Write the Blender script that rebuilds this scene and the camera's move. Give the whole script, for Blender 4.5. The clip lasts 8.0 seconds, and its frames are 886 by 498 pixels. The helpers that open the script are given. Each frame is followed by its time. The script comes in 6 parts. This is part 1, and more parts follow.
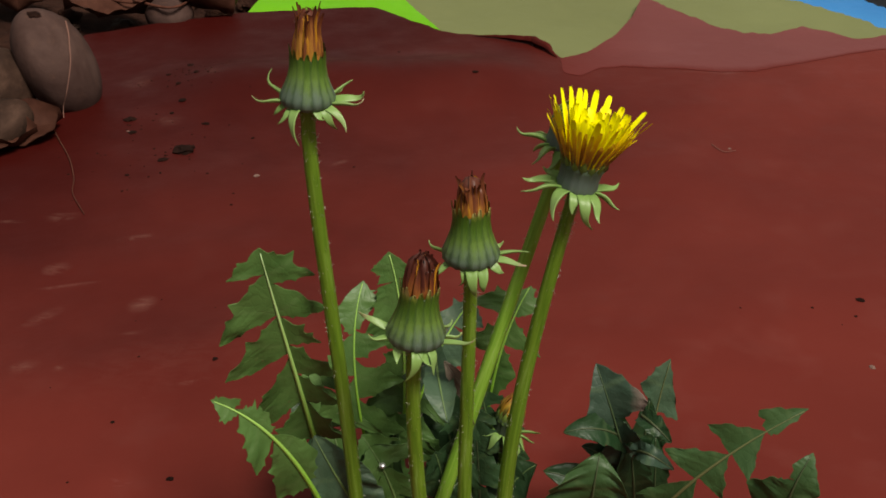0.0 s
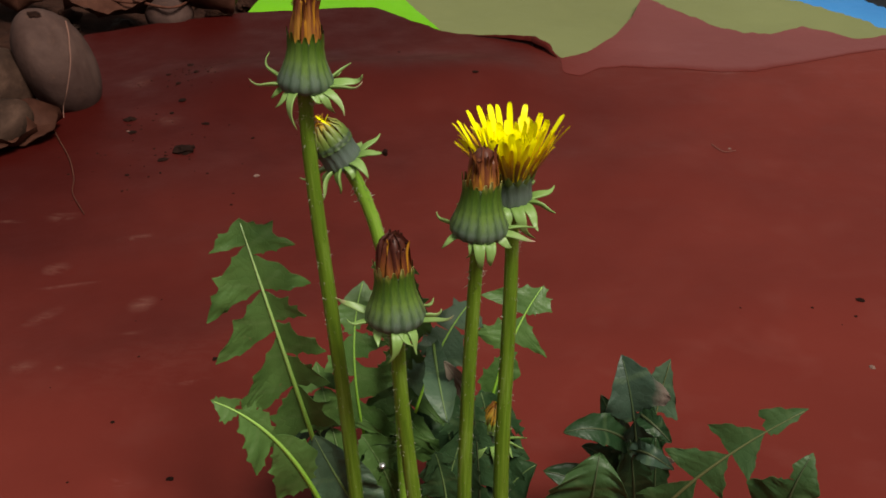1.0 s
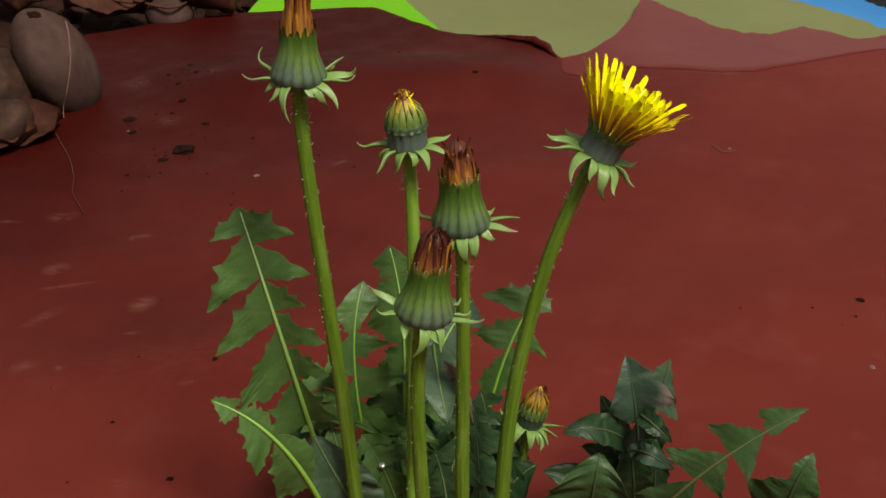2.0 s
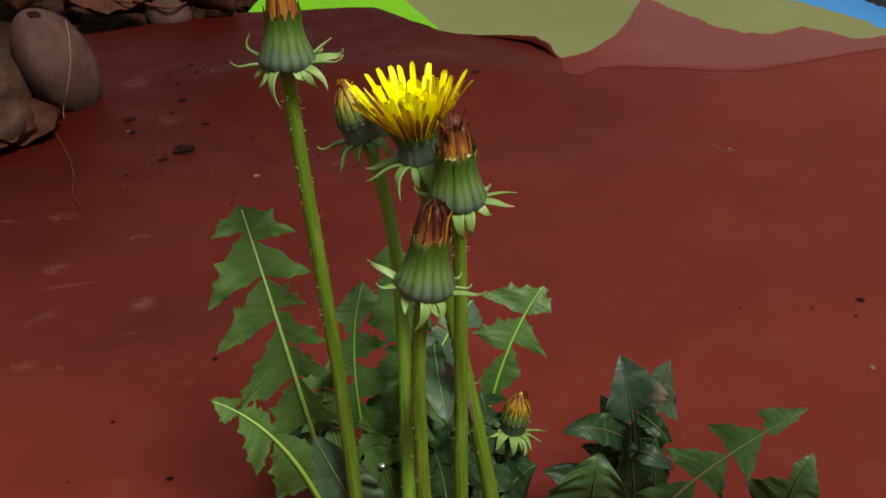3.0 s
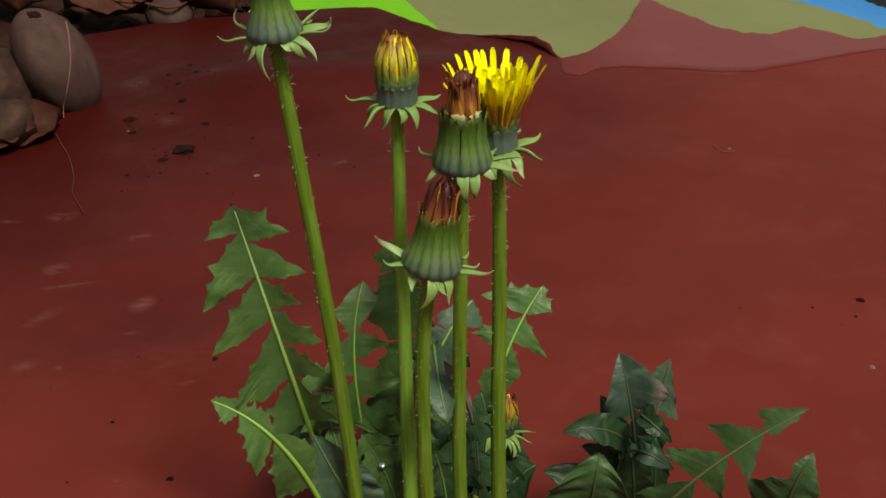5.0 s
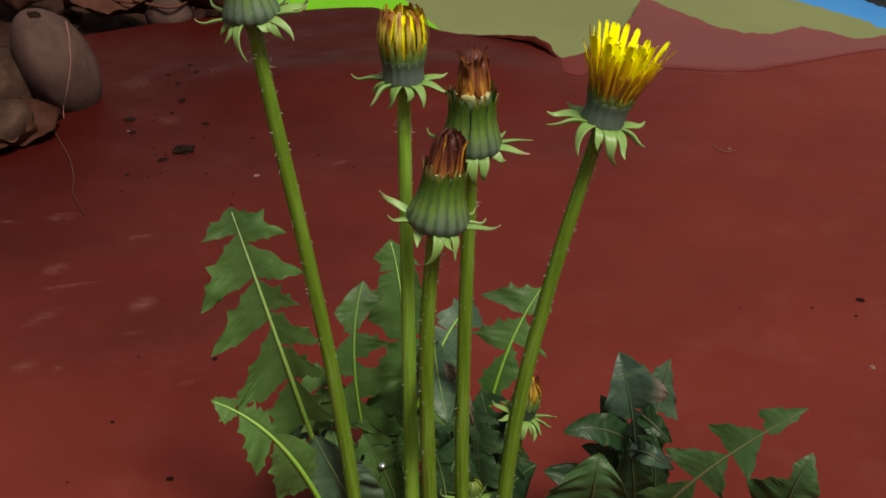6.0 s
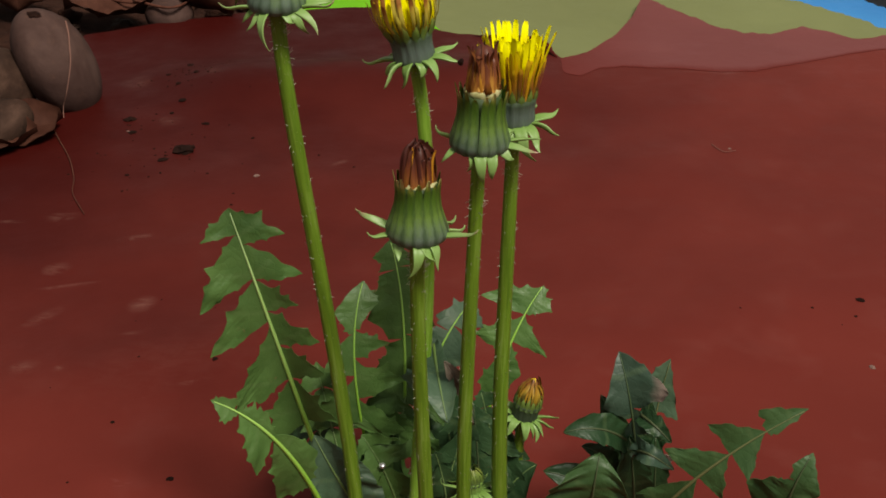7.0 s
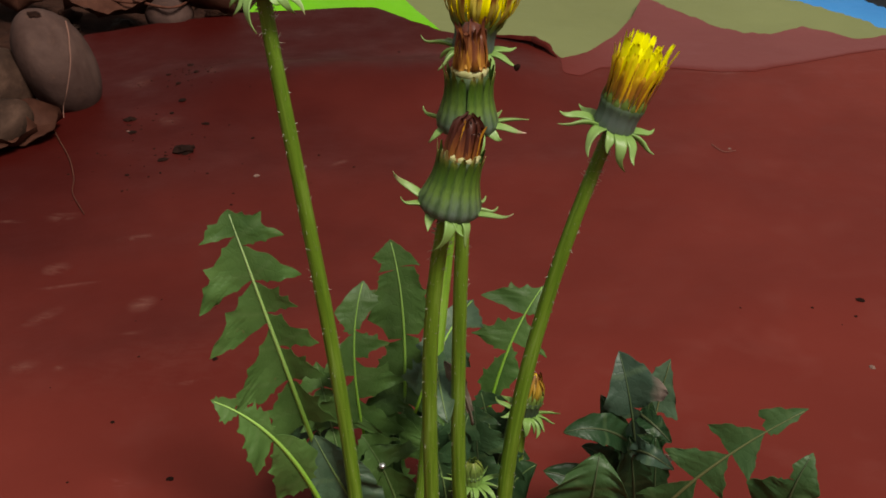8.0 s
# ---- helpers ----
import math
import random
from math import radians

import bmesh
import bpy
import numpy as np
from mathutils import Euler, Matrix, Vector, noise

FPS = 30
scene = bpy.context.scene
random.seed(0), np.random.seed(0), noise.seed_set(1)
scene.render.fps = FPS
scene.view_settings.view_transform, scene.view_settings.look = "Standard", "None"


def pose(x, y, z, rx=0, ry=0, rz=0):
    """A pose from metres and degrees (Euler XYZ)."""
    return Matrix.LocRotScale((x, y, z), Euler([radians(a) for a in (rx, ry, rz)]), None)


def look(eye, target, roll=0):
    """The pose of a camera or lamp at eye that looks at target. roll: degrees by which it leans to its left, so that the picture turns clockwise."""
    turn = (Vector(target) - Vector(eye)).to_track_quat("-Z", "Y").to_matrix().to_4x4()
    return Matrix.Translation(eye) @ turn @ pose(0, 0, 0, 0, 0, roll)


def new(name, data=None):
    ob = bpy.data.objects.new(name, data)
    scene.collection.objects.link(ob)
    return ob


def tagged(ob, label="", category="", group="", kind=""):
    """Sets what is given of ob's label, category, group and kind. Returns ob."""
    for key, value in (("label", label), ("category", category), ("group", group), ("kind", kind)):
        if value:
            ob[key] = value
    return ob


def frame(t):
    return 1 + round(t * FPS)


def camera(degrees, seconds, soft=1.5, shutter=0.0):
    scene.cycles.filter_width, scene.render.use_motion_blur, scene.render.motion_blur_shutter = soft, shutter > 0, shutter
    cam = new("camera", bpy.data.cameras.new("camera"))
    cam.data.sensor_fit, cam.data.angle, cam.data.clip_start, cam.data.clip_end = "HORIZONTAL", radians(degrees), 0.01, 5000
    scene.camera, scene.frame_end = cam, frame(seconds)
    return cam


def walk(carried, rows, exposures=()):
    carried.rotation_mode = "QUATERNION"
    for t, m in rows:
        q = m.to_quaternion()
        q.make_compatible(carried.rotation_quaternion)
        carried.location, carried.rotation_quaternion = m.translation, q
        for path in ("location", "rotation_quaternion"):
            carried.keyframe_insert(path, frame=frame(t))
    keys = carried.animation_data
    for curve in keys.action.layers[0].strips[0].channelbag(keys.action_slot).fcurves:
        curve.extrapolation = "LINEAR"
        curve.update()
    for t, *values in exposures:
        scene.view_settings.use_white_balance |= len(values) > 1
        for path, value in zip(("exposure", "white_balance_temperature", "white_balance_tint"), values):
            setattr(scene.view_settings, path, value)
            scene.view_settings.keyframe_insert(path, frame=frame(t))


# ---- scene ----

# camera: stands still on a low tripod
EYE = (0.0, -0.285, 0.277)
cam = camera(40, 8.0, soft=1.7)
STAND = look(EYE, (0.0, -0.285 + math.cos(radians(28)), 0.277 - math.sin(radians(28))))
walk(cam, [(0.0, STAND), (8.0, STAND)], exposures=[(0.0, 0.55, 6800, 8), (8.0, 0.55, 6800, 8)])

# light: overcast sky, a wide weak sun high over the camera, to the right
world = bpy.data.worlds.new("sky")
scene.world = world
world.use_nodes = True
wn = world.node_tree
sky = wn.nodes.new("ShaderNodeTexSky")
sky.sky_type = "NISHITA"
sky.sun_disc = False
sky.sun_elevation, sky.sun_rotation = radians(58), radians(144)
sky.air_density, sky.dust_density, sky.ozone_density = 1.0, 5.0, 1.0
veil = wn.nodes.new("ShaderNodeMix")
veil.data_type = "RGBA"
veil.inputs[0].default_value, veil.inputs[7].default_value = 0.7, (5.2, 4.9, 4.4, 1)
wn.links.new(sky.outputs[0], veil.inputs[6])
wn.links.new(veil.outputs[2], wn.nodes["Background"].inputs[0])
wn.nodes["Background"].inputs[1].default_value = 0.044
sun = new("sun", bpy.data.lights.new("sun", "SUN"))
sun.data.energy, sun.data.angle, sun.data.color = 2.6, radians(16), (1.0, 0.95, 0.86)
sun.matrix_world = look((0.55, -0.75, 1.5), (0, 0, 0))
MM = 0.001


# ---------------------------------------------------------------- materials
def nodes_of(name, rough=0.5, coat=0.0, spec=0.5, sss=0.0):
    m = bpy.data.materials.new(name)
    m.use_nodes = True
    t = m.node_tree
    b = t.nodes["Principled BSDF"]
    b.inputs["Roughness"].default_value = rough
    b.inputs["Coat Weight"].default_value = coat
    b.inputs["Specular IOR Level"].default_value = spec
    if sss:
        b.inputs["Subsurface Weight"].default_value = sss
        b.inputs["Subsurface Scale"].default_value = 0.001
        b.inputs["Subsurface Radius"].default_value = (0.6, 1.0, 0.3)
    return m, t, b


def coords(t, scale=(1, 1, 1), which="Object"):
    c = t.nodes.new("ShaderNodeTexCoord")
    k = t.nodes.new("ShaderNodeMapping")
    k.inputs["Scale"].default_value = scale
    t.links.new(c.outputs[which], k.inputs[0])
    return k.outputs[0]


def noise_of(t, vec, scale, detail=4.0, rough=0.55, dist=0.0):
    n = t.nodes.new("ShaderNodeTexNoise")
    n.inputs["Scale"].default_value, n.inputs["Detail"].default_value = scale, detail
    n.inputs["Roughness"].default_value, n.inputs["Distortion"].default_value = rough, dist
    t.links.new(vec, n.inputs["Vector"])
    return n.outputs["Fac"]


def ramp_of(t, fac, stops):
    r = t.nodes.new("ShaderNodeValToRGB")
    e = r.color_ramp.elements
    while len(e) < len(stops):
        e.new(0.5)
    for k, (at, col) in zip(e, stops):
        k.position, k.color = at, (*col, 1) if len(col) == 3 else col
    t.links.new(fac, r.inputs[0])
    return r.outputs[0]


def mix_of(t, fac, a, b, how="MIX"):
    n = t.nodes.new("ShaderNodeMix")
    n.data_type, n.blend_type = "RGBA", how
    for sock, v in ((n.inputs[0], fac), (n.inputs[6], a), (n.inputs[7], b)):
        if hasattr(v, "is_linked"):
            t.links.new(v, sock)
        elif isinstance(v, (int, float)):
            sock.default_value = v
        else:
            sock.default_value = (*v, 1)
    return n.outputs[2]


def calc(t, op, a, b=0.0):
    n = t.nodes.new("ShaderNodeMath")
    n.operation = op
    for sock, v in zip(n.inputs, (a, b)):
        if hasattr(v, "is_linked"):
            t.links.new(v, sock)
        else:
            sock.default_value = v
    return n.outputs[0]


def bump_of(t, b, height, strength=0.3, dist=0.001):
    n = t.nodes.new("ShaderNodeBump")
    n.inputs["Strength"].default_value, n.inputs["Distance"].default_value = strength, dist
    t.links.new(height, n.inputs["Height"])
    t.links.new(n.outputs[0], b.inputs["Normal"])


def axis_of(t, vec, k):
    s = t.nodes.new("ShaderNodeSeparateXYZ")
    t.links.new(vec, s.inputs[0])
    return s.outputs[k]


def own_random(t):
    return t.nodes.new("ShaderNodeObjectInfo").outputs["Random"]


# soft dried marks on the red sheeting, the last a broad sheen painted in: place, half length, half width, turn in
# degrees, strength
MARKS = [((-0.2159, 0.2627), 0.011, 0.0022, 6, 0.45), ((-0.1932, 0.2690), 0.010, 0.008, 25, 0.35), ((-0.1503, 0.2454), 0.012, 0.004, 20, 0.55), ((-0.1715, 0.1996), 0.017, 0.0018, 14, 0.5),
         ((-0.1810, 0.2134), 0.008, 0.006, 30, 0.5), ((-0.1754, 0.1721), 0.013, 0.005, 55, 0.35), ((-0.1345, 0.1843), 0.009, 0.007, 65, 0.5), ((-0.1698, 0.1283), 0.008, 0.007, 10, 0.5),
         ((-0.1556, 0.1266), 0.003, 0.003, 0, 0.5), ((-0.0999, 0.1202), 0.008, 0.002, 20, 0.45), ((-0.1326, 0.1581), 0.006, 0.003, 10, 0.3), ((-0.0565, 0.3336), 0.010, 0.003, 50, 0.45),
         ((-0.1968, 0.4584), 0.012, 0.016, 0, 0.30), ((-0.1480, 0.4615), 0.006, 0.016, 10, 0.28), ((-0.1632, 0.3939), 0.010, 0.010, 0, 0.25), ((-0.1106, 0.1370), 0.075, 0.030, 30, 0.08)]


def soft_mark(t, at, long, wide, turn, strength):
    """A soft-edged oval on the ground plane, 1 at its middle."""
    c = t.nodes.new("ShaderNodeTexCoord")
    k = t.nodes.new("ShaderNodeMapping")
    k.vector_type = "TEXTURE"
    k.inputs["Location"].default_value = (*at, 0)
    k.inputs["Rotation"].default_value = (0, 0, radians(turn))
    k.inputs["Scale"].default_value = (long, wide, 1)
    t.links.new(c.outputs["Object"], k.inputs[0])
    d = t.nodes.new("ShaderNodeVectorMath")
    d.operation = "LENGTH"
    t.links.new(k.outputs[0], d.inputs[0])
    return calc(t, "MULTIPLY", ramp_of(t, d.outputs["Value"], [(0.0, (1, 1, 1)), (1.0, (0, 0, 0))]), strength)


def foil(name, base, dark, pale, rough=0.34, streaks=True, gloss=0.07, fade=None):
    """Thin coated sheeting: blotched colour, dusty pale scuffs, soft creases."""
    m, t, b = nodes_of(name, rough, spec=gloss)
    v = coords(t)
    big = noise_of(t, v, 5.0, 3, 0.5, 0.6)
    col = mix_of(t, ramp_of(t, big, [(0.35, (0, 0, 0)), (0.68, (1, 1, 1))]), dark, base)
    fine = noise_of(t, v, 260.0, 3)
    col = mix_of(t, calc(t, "MULTIPLY", fine, 0.22), col, dark)
    dust = noise_of(t, coords(t, (1.0, 1.0, 1.0)), 38.0, 6, 0.62)
    col = mix_of(t, calc(t, "MULTIPLY", ramp_of(t, dust, [(0.52, (0, 0, 0)), (0.8, (1, 1, 1))]), 0.12), col, pale)
    if streaks:
        k = noise_of(t, coords(t, (9.0, 34.0, 9.0)), 1.6, 4, 0.6, 0.8)
        gate = noise_of(t, v, 7.0, 2)
        scuff = calc(t, "MULTIPLY", ramp_of(t, k, [(0.66, (0, 0, 0)), (0.78, (1, 1, 1))]),
                     ramp_of(t, gate, [(0.46, (0, 0, 0)), (0.62, (1, 1, 1))]))
        col = mix_of(t, calc(t, "MULTIPLY", scuff, 0.6), col, pale)
    if streaks:
        # dark reflections on the left painted into the colour, fading away from the heap
        heap = t.nodes.new("ShaderNodeVectorMath")
        heap.operation = "DISTANCE"
        t.links.new(v, heap.inputs[0])
        heap.inputs[1].default_value = (-0.42, 0.62, 0.0)
        far = calc(t, "ADD", heap.outputs["Value"], calc(t, "MULTIPLY", noise_of(t, v, 9.0, 5, 0.6), 0.35))
        left_shade = ramp_of(t, far, [(0.52, (1, 1, 1)), (0.89, (0, 0, 0))])
        col = mix_of(t, calc(t, "MULTIPLY", left_shade, 0.95), col, (0.036, 0.0034, 0.0027))
        # and shade of the fold painted along the far torn edge, left of the lip
        back = calc(t, "ADD", axis_of(t, v, 1), calc(t, "MULTIPLY", noise_of(t, v, 10.0, 5, 0.65, 0.8), 0.16))
        back = calc(t, "MULTIPLY", ramp_of(t, calc(t, "MULTIPLY", calc(t, "SUBTRACT", back, 0.50), 5.0), [(0.0, (0, 0, 0)), (0.8, (1, 1, 1))]),
                    ramp_of(t, axis_of(t, v, 0), [(0.045, (1, 1, 1)), (0.085, (0, 0, 0))]))
        col = mix_of(t, calc(t, "MULTIPLY", back, 0.6), col, (0.036, 0.0034, 0.0027))
        marks = None
        for mark in MARKS:
            one = soft_mark(t, *mark)
            marks = one if marks is None else calc(t, "MAXIMUM", marks, one)
        torn = ramp_of(t, noise_of(t, coords(t, (1.0, 2.2, 1.0)), 75.0, 6, 0.7, 1.6), [(0.42, (0, 0, 0)), (0.72, (1, 1, 1))])
        col = mix_of(t, calc(t, "MULTIPLY", marks, torn), col, (0.25, 0.125, 0.10))
    if fade:
        # the pale layer wears out towards one end
        worn = calc(t, "DIVIDE", calc(t, "SUBTRACT", axis_of(t, v, 0), fade[0][0]), fade[0][1] - fade[0][0])
        near = t.nodes.new("ShaderNodeAttribute")
        near.attribute_name = "across"
        worn = calc(t, "MINIMUM", worn, calc(t, "MULTIPLY", near.outputs["Fac"], 14.0))
        worn = calc(t, "ADD", worn, calc(t, "MULTIPLY", calc(t, "SUBTRACT", dust, 0.5), 0.5))
        col = mix_of(t, ramp_of(t, worn, [(0.0, (0.05, 0.05, 0.05)), (1.0, (1, 1, 1))]), fade[1], col)
    t.links.new(col, b.inputs["Base Color"])
    t.links.new(ramp_of(t, dust, [(0.3, (rough - 0.06,) * 3), (0.75, (rough + 0.22,) * 3)]), b.inputs["Roughness"])
    bump_of(t, b, calc(t, "ADD", noise_of(t, v, 30.0, 4, 0.5), calc(t, "MULTIPLY", fine, 0.05)), 0.25, 0.003)
    return m


RED = foil("red_foil", (0.153, 0.0258, 0.0188), (0.116, 0.0182, 0.0137), (0.24, 0.10, 0.088), 0.40, gloss=0.055)
PINK = foil("red_foil_reverse", (0.168, 0.052, 0.051), (0.142, 0.042, 0.041), (0.23, 0.11, 0.10), 0.55, False, fade=((0.072, 0.150), (0.108, 0.0165, 0.013)))
OLIVE = foil("olive_paper", (0.170, 0.186, 0.080), (0.145, 0.157, 0.066), (0.28, 0.28, 0.14), 0.6, False)
LIME = foil("lime_film", (0.145, 0.43, 0.010), (0.115, 0.37, 0.008), (0.3, 0.6, 0.1), 0.4, False)
BLUE = foil("blue_film", (0.05, 0.24, 0.55), (0.03, 0.16, 0.42), (0.25, 0.4, 0.6), 0.4, False)
BLACK = foil("black_film", (0.012, 0.014, 0.02), (0.006, 0.007, 0.01), (0.06, 0.06, 0.07), 0.4, False)


def soil_material():
    m, t, b = nodes_of("soil", 0.95, spec=0.06)
    v = coords(t)
    a = noise_of(t, v, 22.0, 8, 0.65)
    col = ramp_of(t, a, [(0.3, (0.010, 0.004, 0.003)), (0.55, (0.045, 0.019, 0.013)), (0.8, (0.10, 0.050, 0.034))])
    t.links.new(col, b.inputs["Base Color"])
    bump_of(t, b, noise_of(t, v, 90.0, 8, 0.7), 0.9, 0.012)
    return m


def stone_material(name, c0, c1, c2):
    m, t, b = nodes_of(name, 0.8, spec=0.15)
    v = coords(t)
    a = noise_of(t, v, 45.0, 6, 0.6, 0.4)
    col = ramp_of(t, a, [(0.3, c0), (0.55, c1), (0.8, c2)])
    spots = noise_of(t, v, 160.0, 4, 0.7)
    col = mix_of(t, calc(t, "MULTIPLY", ramp_of(t, spots, [(0.56, (0, 0, 0)), (0.72, (1, 1, 1))]), 0.4), col, (0.10, 0.05, 0.033))
    t.links.new(col, b.inputs["Base Color"])
    bump_of(t, b, noise_of(t, v, 120.0, 8, 0.65), 0.4, 0.002)
    return m


def plain_organic(name, c0, c1, rough=0.6, scale=60.0, bump=0.3):
    m, t, b = nodes_of(name, rough, spec=0.08 if rough > 0.65 else 0.35)
    v = coords(t)
    a = noise_of(t, v, scale, 6, 0.6, 0.5)
    col = mix_of(t, ramp_of(t, a, [(0.3, (0, 0, 0)), (0.7, (1, 1, 1))]), c0, c1)
    col = mix_of(t, calc(t, "MULTIPLY", own_random(t), 0.5), col, c0)
    t.links.new(col, b.inputs["Base Color"])
    bump_of(t, b, noise_of(t, v, scale * 8, 4, 0.6), bump, 0.0006)
    return m


def along(name, stops, length, rough=0.5, spread=0.25, sss=0.0, ribs=0.0, spec=0.4, margin=0.0, run=2):
    """Colour that changes along a piece, from its foot (local z = 0) to its tip."""
    m, t, b = nodes_of(name, rough, spec=spec, sss=sss)
    v = coords(t)
    z = calc(t, "DIVIDE", axis_of(t, v, run), length)
    n = noise_of(t, coords(t, (1, 1, 0.25)), 900.0, 4, 0.6)
    z = calc(t, "ADD", z, calc(t, "MULTIPLY", calc(t, "SUBTRACT", n, 0.5), spread))
    z = calc(t, "ADD", z, calc(t, "MULTIPLY", calc(t, "SUBTRACT", own_random(t), 0.5), spread * 0.6))
    col = ramp_of(t, z, stops)
    # dark edges: the bract's own margin, plus shade of the grooves painted in
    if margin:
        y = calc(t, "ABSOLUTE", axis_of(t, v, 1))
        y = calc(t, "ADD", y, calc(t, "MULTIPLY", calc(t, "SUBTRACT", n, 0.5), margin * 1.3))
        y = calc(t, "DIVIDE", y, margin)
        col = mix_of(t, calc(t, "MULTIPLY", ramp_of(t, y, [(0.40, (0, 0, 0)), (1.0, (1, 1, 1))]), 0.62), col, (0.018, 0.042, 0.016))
    t.links.new(col, b.inputs["Base Color"])
    bump_of(t, b, n, 0.25 + ribs, 0.0004)
    return m


def stem_material(name, c0, c1, c2):
    """Fine fibres along the stalk and faint rusty patches; read from the stored grain, which runs on from length to length."""
    m, t, b = nodes_of(name, 0.42, spec=0.4)
    g = t.nodes.new("ShaderNodeAttribute")
    g.attribute_name = "grain"
    k = t.nodes.new("ShaderNodeMapping")
    k.inputs["Scale"].default_value = (1, 1, 0.03)
    t.links.new(g.outputs["Vector"], k.inputs[0])
    fibres = noise_of(t, k.outputs[0], 1300.0, 3, 0.6)
    k2 = t.nodes.new("ShaderNodeMapping")
    k2.inputs["Scale"].default_value = (1, 1, 0.03)
    t.links.new(g.outputs["Vector"], k2.inputs[0])
    patch = noise_of(t, k2.outputs[0], 260.0, 3, 0.55)
    col = ramp_of(t, fibres, [(0.3, c0), (0.55, c1), (0.8, c2)])
    col = mix_of(t, calc(t, "MULTIPLY", ramp_of(t, patch, [(0.52, (0, 0, 0)), (0.75, (1, 1, 1))]), 0.25), col, (0.15, 0.14, 0.03))
    t.links.new(col, b.inputs["Base Color"])
    bump_of(t, b, fibres, 0.3, 0.0003)
    return m


def leaf_material(name, c0, c1, rust=None):
    m, t, b = nodes_of(name, 0.45, spec=0.28)
    v = coords(t)
    a = noise_of(t, v, 70.0, 5, 0.6, 0.3)
    col = ramp_of(t, a, [(0.3, c0), (0.7, c1)])
    # side veins, arching away from the midrib (local x across, z along)
    x = calc(t, "ABSOLUTE", axis_of(t, v, 0))
    w = t.nodes.new("ShaderNodeTexWave")
    w.wave_type, w.bands_direction = "BANDS", "Z"
    cmb = t.nodes.new("ShaderNodeCombineXYZ")
    t.links.new(calc(t, "SUBTRACT", axis_of(t, v, 2), calc(t, "MULTIPLY", x, 0.35)), cmb.inputs[2])
    t.links.new(cmb.outputs[0], w.inputs["Vector"])
    w.inputs["Scale"].default_value, w.inputs["Distortion"].default_value = 26.0, 0.6
    vein = ramp_of(t, w.outputs["Fac"], [(0.93, (0, 0, 0)), (1.0, (1, 1, 1))])
    col = mix_of(t, calc(t, "MULTIPLY", vein, 0.14), col, (0.14, 0.20, 0.08))
    net = t.nodes.new("ShaderNodeTexVoronoi")
    net.feature = "DISTANCE_TO_EDGE"
    net.inputs["Scale"].default_value = 420.0
    t.links.new(v, net.inputs["Vector"])
    cell = ramp_of(t, net.outputs["Distance"], [(0.0, (0, 0, 0)), (0.12, (1, 1, 1))])
    spots = noise_of(t, v, 210.0, 3, 0.7)
    col = mix_of(t, calc(t, "MULTIPLY", ramp_of(t, spots, [(0.70, (0, 0, 0)), (0.75, (1, 1, 1))]), 0.5), col, (0.16, 0.11, 0.05))
    if rust:
        # dry pinkish margins far from the midrib
        dry = calc(t, "ADD", axis_of(t, v, 0), calc(t, "MULTIPLY", calc(t, "SUBTRACT", a, 0.5), 0.008))
        col = mix_of(t, calc(t, "MULTIPLY", ramp_of(t, calc(t, "DIVIDE", dry, 0.013), [(0.66, (0, 0, 0)), (0.95, (1, 1, 1))]), 0.8), col, rust)
    t.links.new(col, b.inputs["Base Color"])
    bump_of(t, b, calc(t, "ADD", calc(t, "MULTIPLY", cell, 0.15), noise_of(t, v, 140.0, 5, 0.6)), 0.28, 0.0009)
    return m


def water_material():
    m, t, b = nodes_of("water", 0.02)
    b.inputs["Transmission Weight"].default_value = 0.4
    b.inputs["Metallic"].default_value = 0.7
    b.inputs["Base Color"].default_value = (0.95, 0.95, 0.95, 1)
    b.inputs["IOR"].default_value = 1.33
    return m


WATER = water_material()
WITHERED = plain_organic("withered_leaf", (0.11, 0.09, 0.065), (0.24, 0.20, 0.16), 0.7, 90.0)
SOIL = soil_material()
STONE_GREY = stone_material("grey_stone", (0.038, 0.018, 0.015), (0.066, 0.036, 0.030), (0.098, 0.057, 0.048))
STONE_BROWN = stone_material("brown_stone", (0.012, 0.006, 0.004), (0.042, 0.021, 0.014), (0.110, 0.060, 0.042))
DRY_LEAF = plain_organic("dry_leaf", (0.034, 0.011, 0.007), (0.115, 0.046, 0.030), 0.7)
ROOT = plain_organic("root", (0.055, 0.018, 0.012), (0.115, 0.045, 0.030), 0.7, 200.0)
ROOT_PALE = plain_organic("pale_root", (0.15, 0.075, 0.06), (0.24, 0.13, 0.10), 0.7, 200.0)
CRUMB = plain_organic("soil_crumb", (0.007, 0.003, 0.002), (0.026, 0.009, 0.006), 0.85, 300.0, 0.8)
PALE_BIT = plain_organic("pale_chaff", (0.15, 0.085, 0.07), (0.26, 0.17, 0.145), 0.7, 200.0)
STEM = stem_material("stem_green", (0.066, 0.136, 0.008), (0.118, 0.210, 0.016), (0.200, 0.308, 0.066))
STEM_PALE = stem_material("stem_pale_green", (0.115, 0.25, 0.018), (0.19, 0.35, 0.036), (0.28, 0.45, 0.09))
HAIR = plain_organic("stem_hair", (0.3, 0.32, 0.22), (0.5, 0.5, 0.42), 0.6)
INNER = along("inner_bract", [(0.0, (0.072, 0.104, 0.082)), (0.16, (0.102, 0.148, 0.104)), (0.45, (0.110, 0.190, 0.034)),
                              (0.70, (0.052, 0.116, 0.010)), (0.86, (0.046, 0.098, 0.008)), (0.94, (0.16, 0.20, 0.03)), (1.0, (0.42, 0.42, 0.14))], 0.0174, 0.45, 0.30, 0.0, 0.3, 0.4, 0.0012)
